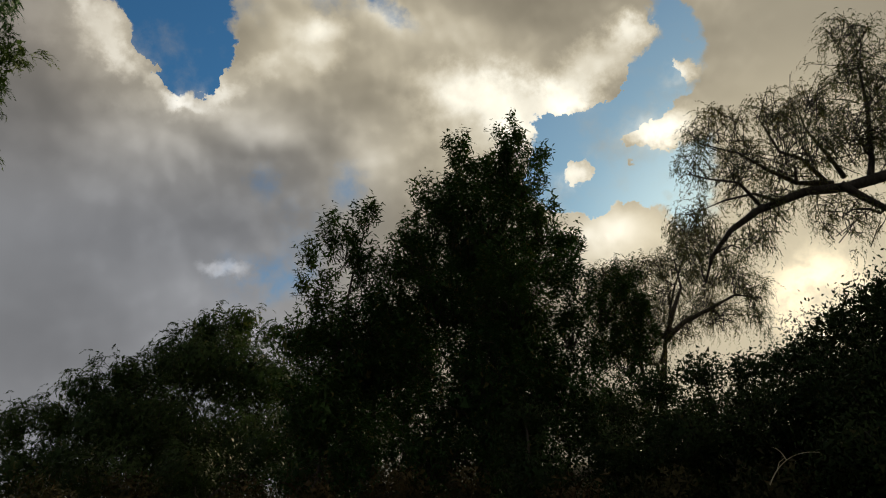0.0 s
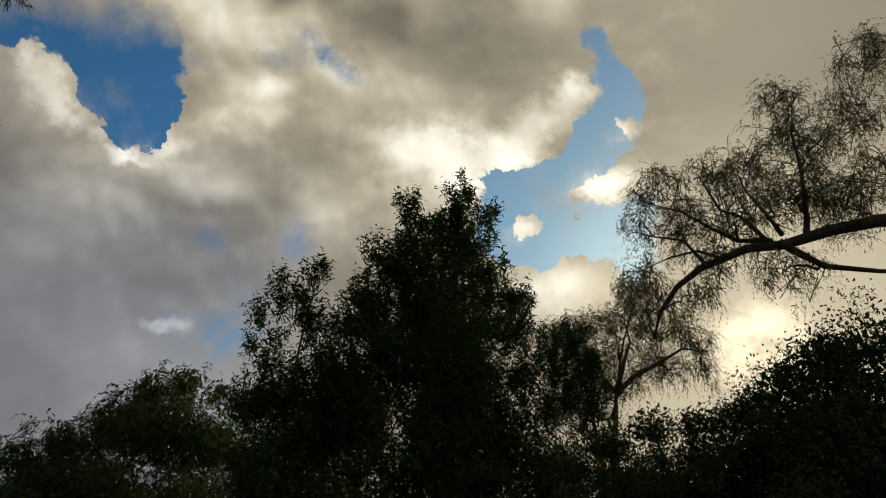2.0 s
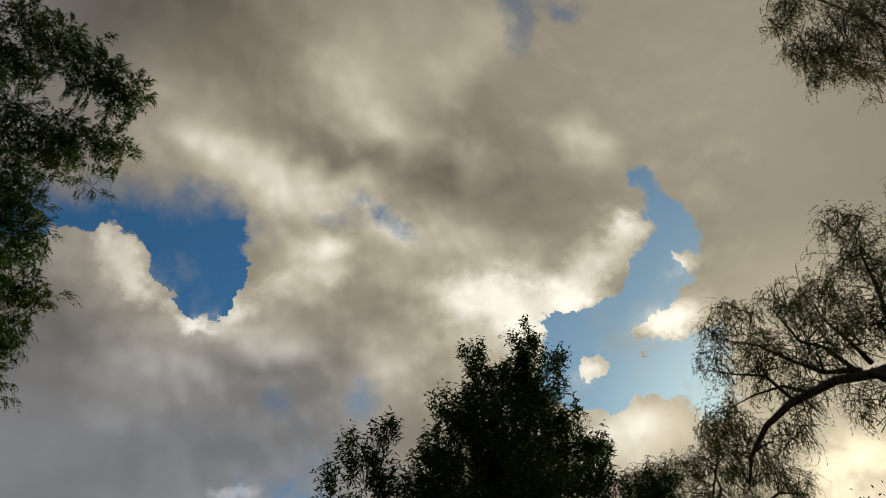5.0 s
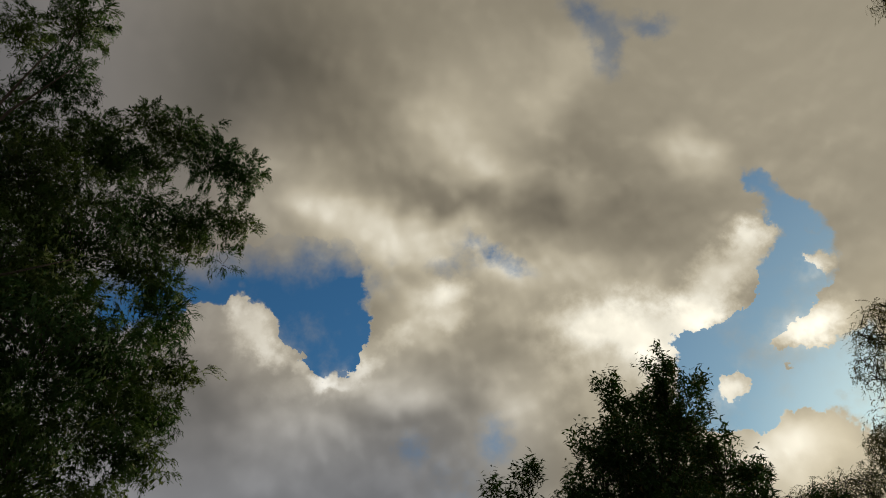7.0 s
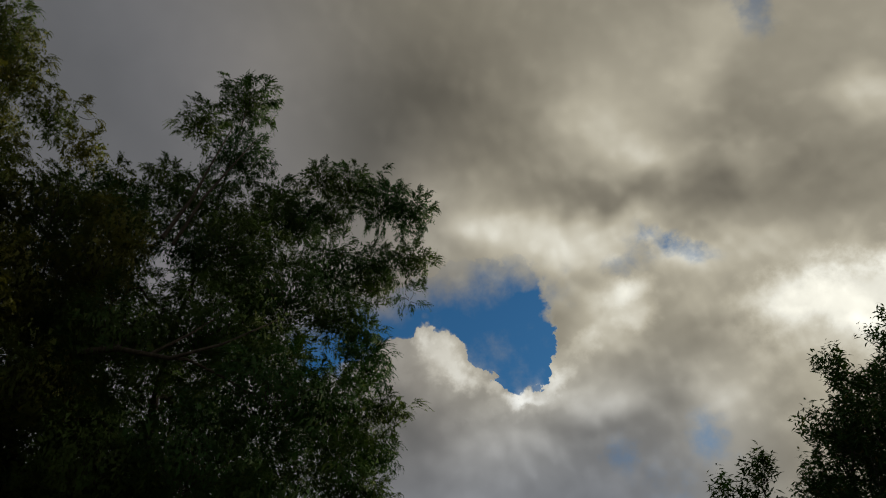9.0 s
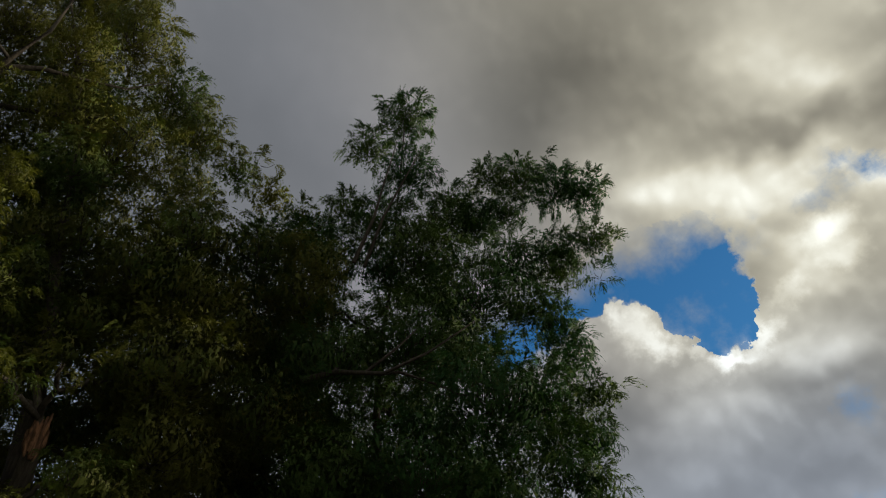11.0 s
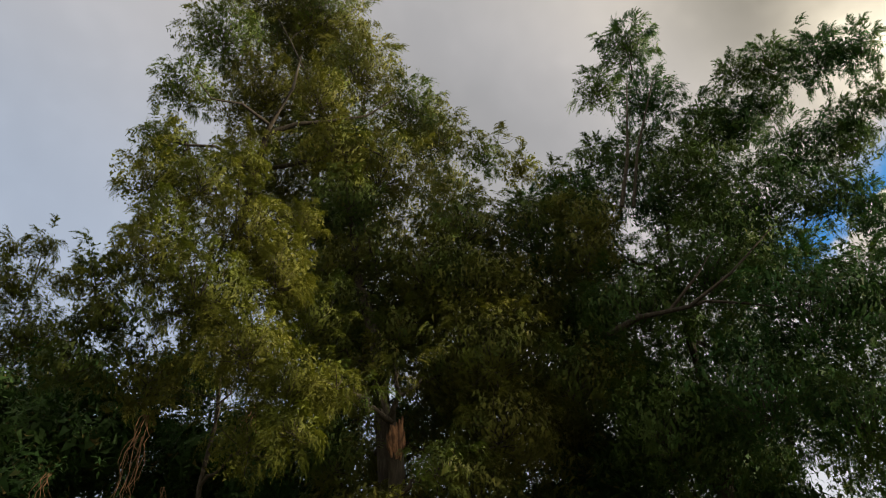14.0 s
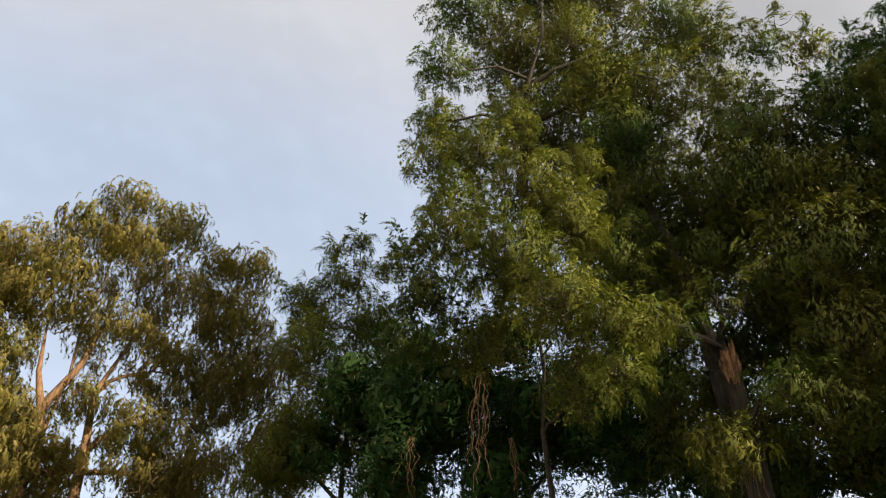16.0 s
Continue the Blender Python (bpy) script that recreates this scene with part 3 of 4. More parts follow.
def grow(name, label, category, base, lobes, kind, leaf, bark, seed, trunk_r=0.3, tufts=46, per=8, high=0.9, rough=0.4, core=60, core_size=(0.019, 0.085), core_min=0.3, up=0.9, droop=0.5, spread=0.2, hang=0.25, inner=0.45,
         size=(0.8, 1.25), stems=(), group="", fork=0.55, twigs=14, loose=0.5, limb_r=0.09, lift=None, bare=0.3, fuzz=0.05, twig_r=0.012, back=None, back_min=0.6, fall=0.0, dense_to=99.0, scatter=0.0, core_to=0.66):
    """A tree or shrub: an Empty at its foot with a trunk, and one bough per mass of its crown, each with its foliage."""
    rng = np.random.default_rng(seed)
    foot = np.array([base[0], base[1], float(ground_height(base[0], base[1]))])
    root = tagged(new(name), label, category, group)
    root.location = foot
    if back:        # the crown's far side
        lobes = lobes + [(x + back[0] + rng.normal(0, 0.5), y + back[1] + rng.normal(0, 0.5), z + rng.normal(-0.3, 0.4), r * 1.08, 0.4) for x, y, z, r in lobes if r > back_min and foot[2] + 1.5 < z < dense_to]
    top = max(lobes, key=lambda q: q[2])
    masses = [np.array(q[:3]) - foot for q in lobes]
    crest = np.array(top[:3]) - foot
    stem = bent((0, 0, -0.2), crest * [1, 1, 0.97], rng, 12, 0.0, 0.005)
    stem[:, :2] = crest[:2] * (np.linspace(0, 1, 12)[:, None] ** 2.6) + (stem[:, :2] - crest[:2] * np.linspace(0, 1, 12)[:, None])
    radii = trunk_r * (1 - np.linspace(0, 1, 12)) ** 2.0 + 0.02
    radii[0] *= 1.5
    pieces = [tube(stem, radii, 10)]
    for line, r in stems:
        pieces.append(tube(np.array(line) - foot, np.linspace(r, r * 0.14, len(line)), 8))
    part("trunk", mesh_of("trunk", *joined(pieces), bark), root)
    wood_at = [stem[2:]] + [np.array(line)[1:] - foot for line, r in stems]
    wood_r = [radii[2:]] + [np.linspace(r, r * 0.14, len(line))[1:] for line, r in stems]
    order = sorted(range(len(lobes)), key=lambda k: min(np.linalg.norm(p - masses[k], axis=1).min() for p in wood_at))
    for k in order:
        c, q = masses[k], lobes[k]
        r = q[3]
        count = max(7, int(tufts * r ** 1.8 * (q[4] if len(q) > 4 else 1.0)))
        if lift is None:
            at, out, tips = clumps(r, count, per, rng, high, rough, spread, inner, hang, droop)
        elif kind == "cypress":
            at, out, lines = plumes(r, count, rng, high, rough, lift)
        else:
            at, out, lines = brush(r, count, per, rng, high, rough, lift, bare, fuzz, fall, scatter)
        old, old_r = np.concatenate(wood_at), np.concatenate(wood_r)
        far = np.linalg.norm(old - c, axis=1) + 1.5 * np.maximum(0, old[:, 2] - c[2] + 0.3)
        j = int(np.argmin(far))
        arm = bent(old[j], c, rng, 8, 0.06, 0.05)
        thick = min(limb_r * (0.6 + 0.4 * min(1.5, r)), old_r[j] * 0.8)
        girth = np.linspace(thick, thick * 0.45, 8)
        wood_at.append(arm[2:])
        wood_r.append(girth[2:])
        wood = [tube(arm, girth, 6)]
        if lift is None:
            wood += woody(c, c + tips[:twigs], max(0.008, thick * 0.3), rng)
        else:
            wood += [tube(c + line, np.linspace(twig_r, twig_r * 0.35, 5), 3) for line in lines]
        bough = part("bough", mesh_of("bough", *joined(wood), bark), root)
        v, tri, soft = set_out(kind, at + c, out, rng, size, loose, 0.25, up)
        if core and r > core_min and q[2] < dense_to:        # older leaves deeper in the mass, hanging along its inner surface
            n = int(core * r ** 2)
            d = rng.normal(0, 1, (n, 3))
            d /= np.linalg.norm(d, axis=1)[:, None]
            p = c + d * (r * (rng.uniform(0.02, 1.0, n) ** 0.45 * core_to if core_to > 0.8 else rng.uniform(0.25, core_to, n)) * lumpy(d, rng, rough))[:, None] * [1, 1, high]
            side = np.cross(d, [0, 0, 1.0])
            side /= np.linalg.norm(side, axis=1)[:, None] + 1e-6
            down = np.cross(side, d)
            k1, k2, k3 = (rng.normal(0, 1, (n, 3, 1)) for _ in range(3))
            w = p[:, None] + k1 * side[:, None] * core_size[0] + k2 * down[:, None] * core_size[1] + k3 * d[:, None] * 0.03
            v = np.concatenate([v, w.reshape(-1, 3)])
            tri = np.arange(len(v)).reshape(-1, 3)
            soft = np.concatenate([soft, np.repeat(d, 3, 0)])
        part("foliage", mesh_of("foliage", v, tri, leaf, soft if kind in ("cypress", "willow", "shrub") else None), bough)
    return root


# ---- ground ----


def make_ground():
    u = np.linspace(-1, 1, 111)
    s = np.sinh(u * 6.2) / np.sinh(6.2) * 2400
    x, y = np.meshgrid(s, s, indexing="ij")
    z = ground_height(x, y)
    fade = np.exp(-(x ** 2 + y ** 2) / 120.0 ** 2)
    z = z * (0.15 + 0.85 * fade) + 0.10 * np.sin(x * 0.9) * np.cos(y * 0.7) * fade * (np.hypot(x, y) > 3)
    n = len(u)
    i, j = np.meshgrid(np.arange(n - 1), np.arange(n - 1), indexing="ij")
    q = np.stack([i * n + j, (i + 1) * n + j, (i + 1) * n + j + 1, i * n + j + 1], -1).reshape(-1, 4)
    ob = new("ground", mesh_of("ground", np.stack([x, y, z], -1).reshape(-1, 3), q, EARTH))
    tagged(ob, "dark weedy earth rising to a bank", "ground", kind="structure")


make_ground()

# ---- masses of the crowns: x, y, z, radius in metres ----
WILLOW_FAR = [
    (-9.14, 28.57, 7.63, 1.87), (-11.08, 27.88, 5.28, 2.08), (-12.06, 27.47, 4.78, 1.84),
    (-8.31, 26.74, 3.11, 2.35), (-6.46, 28.78, 6.90, 1.83), (-5.11, 27.53, 4.66, 1.94),
    (-8.19, 29.90, 9.68, 1.08), (-9.44, 29.53, 9.24, 1.07), (-6.82, 30.24, 9.42, 0.59),
    (-10.68, 29.10, 7.87, 1.40), (-11.65, 27.65, 6.72, 1.35), (-7.90, 28.94, 7.54, 1.87),
    (-13.22, 28.04, 6.16, 1.20), (-14.11, 27.60, 5.22, 1.07), (-14.99, 27.13, 4.78, 1.00),
    (-9.92, 28.31, 4.98, 2.65), (-13.01, 27.03, 3.52, 1.84), (-7.12, 28.11, 4.85, 2.45),
    (-14.17, 26.44, 3.05, 1.83), (-10.71, 26.95, 3.04, 2.44),
]
LEFT_LEADER = [
    (-1.20, 16.36, 7.08, 0.58), (-1.19, 16.16, 6.01, 0.77), (-2.73, 15.77, 8.02, 0.39),
    (-1.85, 15.89, 8.29, 0.42), (-2.21, 15.85, 7.48, 0.60), (-2.95, 15.73, 7.31, 0.34),
    (-2.82, 15.75, 6.54, 0.49), (-1.74, 15.91, 6.84, 0.57), (-2.36, 16.03, 5.73, 0.77),
    (-2.72, 15.56, 4.85, 0.57), (-1.66, 15.91, 4.97, 1.00), (-2.47, 15.30, 3.71, 0.96),
    (-1.68, 15.41, 2.81, 1.13),
]
CENTRE_TREE = [
    (0.31, 17.00, 10.92, 0.40), (0.42, 16.99, 10.19, 0.47), (1.67, 16.92, 11.07, 0.51),
    (1.60, 16.92, 10.37, 0.53), (2.38, 16.83, 10.57, 0.35), (0.96, 16.97, 9.88, 0.61),
    (1.67, 16.92, 9.73, 0.89), (0.18, 16.60, 9.16, 0.81), (-0.28, 16.50, 8.54, 0.66),
    (1.03, 16.57, 8.11, 1.36), (2.43, 16.83, 8.49, 0.70), (-0.77, 16.98, 7.97, 0.58),
    (2.93, 16.54, 7.86, 0.57), (0.00, 16.50, 6.56, 1.45), (1.52, 15.93, 6.12, 1.52),
    (2.95, 15.52, 6.78, 0.53), (2.83, 15.54, 5.69, 0.62), (-0.96, 16.37, 5.23, 1.47),
    (0.91, 15.57, 4.29, 1.57), (2.48, 15.81, 4.51, 1.06), (-0.10, 15.60, 2.99, 1.43),
]
CENTRE_TREE += [
    (1.44, 14.93, 2.78, 1.15),
]
AIRY_TREE = [
    (4.38, 18.49, 8.04, 0.61), (4.45, 18.06, 6.99, 0.74), (5.46, 18.62, 6.88, 0.61),
    (6.70, 18.85, 9.41, 0.59), (6.90, 18.77, 7.61, 0.48), (4.96, 19.38, 8.49, 0.58),
    (5.73, 19.16, 8.68, 0.58), (6.44, 18.93, 8.76, 0.55), (4.97, 18.34, 7.32, 0.67),
    (6.11, 19.04, 7.98, 0.58), (7.02, 18.73, 8.23, 0.55), (7.69, 18.46, 8.41, 0.55),
    (8.02, 18.32, 7.82, 0.54), (6.39, 18.95, 7.01, 0.47), (7.33, 18.61, 7.26, 0.54),
    (8.21, 18.24, 7.19, 0.35), (4.45, 18.47, 6.36, 0.54), (5.18, 18.28, 6.12, 0.51),
]
PEPPER = [
    (4.23, 11.02, 6.29, 0.33), (3.94, 11.12, 6.46, 0.29), (4.46, 10.92, 6.05, 0.29),
    (4.13, 11.16, 5.98, 0.25), (4.93, 10.72, 6.18, 0.35), (6.82, 10.44, 9.94, 0.44),
    (6.84, 10.43, 9.21, 0.54), (5.97, 10.38, 8.54, 0.46), (5.44, 10.66, 8.46, 0.44),
    (4.59, 10.62, 8.10, 0.45), (4.16, 10.80, 8.06, 0.26), (4.06, 10.84, 7.47, 0.32),
    (4.76, 10.77, 7.37, 0.55), (5.63, 10.57, 7.59, 0.66), (6.51, 10.28, 7.91, 0.73),
    (7.19, 10.31, 8.86, 0.44), (7.87, 10.06, 9.44, 0.63), (8.13, 9.85, 10.51, 0.59),
    (4.08, 10.83, 6.59, 0.29), (5.09, 10.61, 6.70, 0.39), (6.15, 10.27, 6.45, 0.49),
]
PEPPER += [
    (7.30, 10.24, 7.61, 0.64), (8.01, 10.20, 8.29, 0.67), (8.48, 9.22, 12.71, 0.77),
    (7.23, 9.49, 13.30, 0.46), (6.59, 9.16, 14.26, 0.47), (6.82, 9.23, 13.32, 0.50),
    (7.41, 9.02, 13.56, 0.57), (6.79, 9.25, 12.51, 0.29), (7.48, 9.23, 12.87, 0.50),
    (7.12, 9.00, 15.01, 0.62), (7.97, 8.80, 14.83, 0.76), (8.16, 8.63, 13.38, 0.77),
]
CYPRESS_R = [
    (-12.52, 8.71, 13.90, 0.82), (-10.77, 10.60, 15.67, 0.68), (-10.20, 11.10, 15.85, 0.59),
    (-9.39, 11.72, 12.02, 0.69), (-9.23, 11.83, 13.62, 0.61), (-11.89, 8.72, 19.34, 0.97),
    (-12.50, 7.91, 17.93, 0.66), (-11.77, 8.86, 16.99, 0.93), (-11.34, 10.08, 16.39, 0.64),
    (-10.56, 10.83, 17.36, 0.59), (-9.92, 11.36, 17.22, 0.79), (-9.11, 11.95, 16.60, 0.87),
    (-8.44, 12.38, 16.27, 0.73), (-8.37, 12.43, 14.49, 0.63), (-9.20, 11.89, 14.30, 0.77),
    (-10.10, 11.21, 14.19, 0.89), (-8.41, 12.40, 13.32, 0.37), (-9.83, 11.43, 12.64, 0.79),
    (-9.19, 11.89, 11.24, 0.65), (-8.75, 12.19, 10.05, 0.50), (-8.94, 12.07, 9.05, 0.58),
]
CYPRESS_R += [
    (-8.99, 12.03, 7.97, 0.49), (-9.22, 11.38, 8.17, 0.85), (-9.56, 11.13, 9.93, 1.21),
    (-10.61, 10.24, 12.77, 1.39), (-11.63, 9.18, 14.02, 1.23), (-10.28, 10.00, 9.61, 1.60),
]
CYPRESS_R_LOW = [
    (-14.07, 6.24, 14.17, 0.83), (-13.52, 7.23, 14.52, 0.84), (-14.42, 6.65, 13.06, 1.11),
    (-13.78, 7.76, 12.91, 1.10), (-14.64, 7.29, 11.80, 1.15), (-13.17, 7.81, 15.91, 0.63),
    (-13.34, 7.55, 14.31, 0.89), (-12.45, 8.49, 15.38, 0.92), (-11.39, 9.74, 15.23, 0.91),
    (-10.75, 10.38, 15.37, 0.70), (-11.67, 9.13, 11.30, 1.72), (-12.57, 7.64, 10.48, 1.41),
    (-11.26, 9.30, 8.12, 1.56), (-12.64, 7.88, 7.91, 1.45), (-10.27, 10.28, 7.45, 1.18),
    (-9.33, 11.30, 6.96, 0.71),
]
CYPRESS_L = [
    (-16.09, -1.55, 24.14, 1.86), (-15.69, -2.48, 20.48, 1.47), (-15.59, -3.12, 17.80, 1.01),
    (-15.57, -3.22, 15.85, 0.69), (-15.96, -2.72, 14.89, 0.62), (-16.12, 0.27, 23.23, 2.01),
    (-15.98, 1.70, 20.72, 1.68), (-15.69, 3.24, 19.12, 1.24), (-15.44, 4.15, 17.85, 1.02),
    (-15.05, 5.28, 17.08, 0.70), (-14.62, 6.26, 16.35, 0.65), (-13.74, 6.87, 15.36, 0.58),
    (-15.57, 2.37, 16.03, 1.74), (-16.56, 1.03, 14.66, 1.56), (-14.66, 4.29, 14.08, 1.46),
    (-13.59, 5.86, 13.32, 1.12), (-13.80, 5.41, 11.00, 1.43), (-15.73, 3.49, 12.38, 1.58),
    (-15.89, 4.38, 9.88, 1.36), (-13.71, 6.51, 9.36, 1.39), (-14.41, 5.52, 7.90, 1.36),
]
CYPRESS_L += [
    (-17.26, 3.10, 8.51, 1.25), (-16.43, -0.82, 19.23, 1.43), (-16.22, -1.03, 15.92, 1.44),
    (-16.57, 1.01, 18.36, 1.23), (-12.88, 6.36, 13.53, 0.61), (-12.23, 6.68, 12.65, 0.79),
    (-14.86, 5.72, 17.58, 0.50), (-14.40, 1.54, 7.28, 0.79),
    (-13.79, 3.28, 6.56, 0.66), (-14.53, 1.99, 6.44, 0.79), (-15.05, 1.30, 11.32, 0.79),
    (-14.43, 2.42, 9.44, 0.73), (-14.53, 2.86, 10.43, 0.76), (-14.34, 1.92, 8.53, 0.54),
    (-15.23, 1.44, 10.23, 0.72), (-15.27, 1.18, 12.44, 0.69), (-16.75, 1.23, 12.32, 1.18),
    (-16.89, 2.94, 11.56, 1.17), (-17.16, 1.13, 10.61, 1.14), (-12.66, 6.74, 11.97, 1.05),
]
CYPRESS_L += [
    (-12.99, 2.14, 5.84, 0.62), (-12.65, 3.14, 6.65, 0.58), (-12.98, 1.61, 8.03, 0.50), (-13.07, 2.45, 8.61, 0.42),
    (-13.10, -3.26, 9.93, 0.58), (-13.50, -3.04, 9.13, 0.60),
    (-13.12, -2.80, 9.06, 0.76), (-13.83, -2.00, 8.30, 0.87), (-13.64, -3.29, 8.26, 0.65),
    (-15.30, 0.47, 18.23, 1.17), (-15.06, 1.01, 16.01, 1.08), (-14.80, 1.52, 14.22, 1.01),
]
UNDERSTORY_B = [
    (-19.26, -4.51, 10.18, 1.27), (-19.40, -3.76, 8.93, 1.39), (-19.10, -5.19, 9.41, 1.40),
    (-19.58, -1.76, 11.11, 1.61), (-19.62, 0.18, 9.72, 1.73), (-19.62, -1.03, 8.65, 1.69),
    (-19.45, 2.20, 9.74, 1.41), (-19.09, 4.08, 10.27, 1.27), (-16.23, 7.50, 8.90, 1.15),
    (-18.01, 5.92, 12.22, 0.97), (-19.47, 2.05, 8.41, 1.53),
]
THICKET = [
    (-9.81, 21.90, 2.73, 1.47), (-6.99, 21.91, 2.99, 1.58), (-4.39, 20.54, 3.56, 1.45),
    (-3.46, 19.70, 4.67, 0.93), (-1.81, 18.91, 3.49, 1.31), (-0.10, 18.00, 2.83, 1.24),
    (1.64, 16.92, 2.70, 1.04), (3.11, 16.71, 3.70, 1.05), (4.08, 17.53, 4.61, 0.70),
    (4.85, 17.33, 4.94, 0.56),
]
UNDERSTORY = [
    (-16.04, 6.76, 7.13, 1.49), (-15.46, 7.84, 7.43, 1.50), (-16.52, 5.69, 6.77, 1.35),
    (-15.18, 8.31, 6.56, 1.61), (-15.74, 7.30, 7.23, 1.50), (-13.32, 10.77, 6.60, 1.48),
    (-16.62, 8.86, 12.37, 1.62), (-16.62, 7.83, 10.47, 1.67), (-15.66, 9.45, 10.31, 1.67),
    (-14.78, 10.66, 9.22, 1.63), (-16.04, 7.87, 8.73, 1.58), (-17.88, 6.28, 12.17, 1.45),
    (-17.45, -2.93, 8.35, 1.37), (-17.59, -0.93, 8.35, 1.24), (-17.55, 0.45, 7.75, 1.22),
    (-17.43, -4.23, 7.29, 1.23), (-17.75, -1.91, 6.69, 1.35), (-19.16, -5.59, 9.09, 1.40),
    (-19.55, -3.80, 8.56, 1.69), (-19.75, -2.03, 7.98, 1.68), (-19.78, -0.13, 8.25, 1.68),
]
UNDERSTORY += [
    (-17.23, -2.41, 8.80, 1.20), (-17.02, -3.50, 9.44, 1.20), (-17.35, -1.95, 9.87, 1.00), (-17.60, -4.43, 8.42, 1.20), (-17.98, -5.59, 9.45, 1.10), (-19.88, -6.92, 8.12, 1.20),
    (-19.66, 1.49, 7.60, 1.67), (-18.92, 2.95, 7.21, 1.47), (-18.01, 4.51, 6.67, 1.42),
    (-17.48, 6.02, 6.85, 1.42), (-15.01, 8.65, 8.12, 1.66), (-13.67, 10.49, 7.70, 1.51),
    (-19.40, -4.59, 7.05, 1.65), (-20.27, -1.73, 9.73, 1.12), (-20.22, 1.00, 9.30, 0.96),
]
CYPRESS_FRONT = [
    (-12.99, -1.13, 13.17, 0.56), (-12.95, -1.82, 12.31, 0.76), (-12.81, -2.37, 11.24, 0.52),
    (-12.68, -2.36, 10.25, 0.87), (-12.99, -0.89, 11.35, 0.94), (-12.58, -1.37, 9.45, 1.07),
    (-12.97, -0.04, 10.28, 0.79), (-12.39, -0.38, 8.32, 0.81), (-12.14, 0.41, 7.60, 0.68),
    (-11.93, 0.50, 6.79, 0.47), (-13.35, 0.33, 12.14, 0.50),
    (-11.84, 1.12, 7.62, 0.35),
]
CYPRESS_MID = [
    (-13.89, 4.22, 13.04, 1.09), (-14.34, 3.52, 12.04, 1.20), (-13.77, 4.52, 11.36, 1.42),
    (-13.35, 4.50, 9.45, 1.42), (-14.20, 3.94, 9.23, 0.98), (-13.32, 4.56, 7.79, 1.13),
    (-13.34, 3.98, 6.57, 0.97), (-15.45, 2.45, 12.98, 1.14), (-15.91, 2.23, 11.04, 0.96),
    (-15.25, 3.28, 6.43, 1.08),
]
SMALL_TREE = [
    (-20.73, -7.33, 15.15, 0.49), (-20.97, -6.56, 15.59, 0.50), (-20.21, -5.52, 13.96, 0.53),
    (-19.90, -6.66, 13.42, 0.81), (-20.47, -8.07, 13.22, 0.91), (-20.16, -5.73, 12.15, 1.03),
    (-19.71, -7.23, 11.06, 1.18), (-20.20, -5.57, 9.99, 1.15), (-19.79, -7.00, 9.04, 1.30),
    (-20.33, -5.00, 8.23, 1.44), (-20.48, -8.05, 8.02, 1.17),
]
WILLOW_GOLD = [
    (-19.31, -16.01, 9.45, 1.08), (-19.67, -15.56, 8.07, 1.32), (-18.71, -16.70, 9.57, 1.35),
    (-20.78, -14.91, 10.53, 0.71), (-19.02, -16.35, 7.73, 1.51), (-21.08, -15.34, 17.95, 1.00),
    (-22.02, -13.95, 17.74, 1.04), (-20.23, -16.46, 16.59, 1.02), (-19.39, -17.44, 15.39, 1.19),
    (-17.91, -17.56, 14.62, 0.83), (-21.02, -14.56, 15.91, 1.72), (-19.87, -16.11, 14.16, 1.67),
    (-23.88, -12.69, 16.60, 1.28), (-24.39, -11.65, 17.22, 0.78), (-22.87, -13.51, 15.07, 1.53),
    (-18.66, -16.76, 12.67, 1.20), (-23.87, -11.59, 14.34, 1.52), (-18.83, -16.57, 10.85, 1.17),
    (-21.03, -14.55, 12.80, 1.15), (-24.51, -10.10, 12.99, 1.27), (-23.48, -12.38, 11.55, 1.46),
]
WILLOW_GOLD += [
    (-21.69, -13.52, 9.92, 1.18), (-23.03, -12.16, 8.69, 1.78), (-20.64, -15.11, 8.53, 0.97),
    (-18.02, -17.45, 11.78, 1.39), (-17.81, -19.06, 13.30, 1.68), (-25.13, -9.90, 10.26, 1.67),
    (-22.43, -13.27, 12.17, 1.24), (-23.93, -11.47, 12.34, 1.47), (-22.16, -12.73, 8.09, 1.54),
]
BUSH_RIGHT = [
    (5.34, 8.45, 4.40, 0.59), (5.21, 9.12, 4.29, 0.58), (5.06, 9.76, 4.11, 0.52),
    (4.95, 10.38, 4.08, 0.49), (4.66, 11.06, 4.09, 0.51), (4.22, 11.77, 4.18, 0.49),
    (3.77, 12.44, 4.06, 0.61), (3.25, 13.10, 3.76, 0.63), (5.55, 7.71, 4.05, 1.12),
    (4.83, 7.59, 3.26, 0.84), (4.74, 8.80, 3.22, 0.93), (4.19, 9.63, 3.04, 0.89),
    (3.50, 10.43, 2.97, 0.85), (2.77, 11.68, 2.84, 0.83), (1.48, 12.41, 3.49, 0.48),
    (1.53, 10.89, 2.40, 0.67), (4.26, 7.35, 2.42, 0.78), (4.88, 6.96, 2.72, 1.05),
]
LOW_SHRUBS = [
    (-0.58, 11.99, 2.23, 0.73), (0.42, 10.99, 2.29, 0.50), (-1.84, 12.36, 2.03, 0.67),
    (-3.06, 12.64, 2.00, 0.69), (-4.68, 12.13, 2.00, 0.69), (-5.94, 12.12, 1.79, 0.72),
    (1.81, 9.84, 2.00, 0.61), (2.73, 9.10, 2.07, 0.65), (3.67, 8.22, 2.07, 0.69),
]
SIDE_TREE = [
    (4.35, 17.05, 7.48, 0.57), (3.88, 16.96, 6.65, 0.66), (4.70, 16.96, 6.75, 0.56),
    (4.20, 16.89, 5.95, 0.63), (4.87, 16.91, 5.99, 0.50), (3.70, 16.80, 5.51, 0.59),
    (4.47, 16.82, 5.28, 0.54),
]

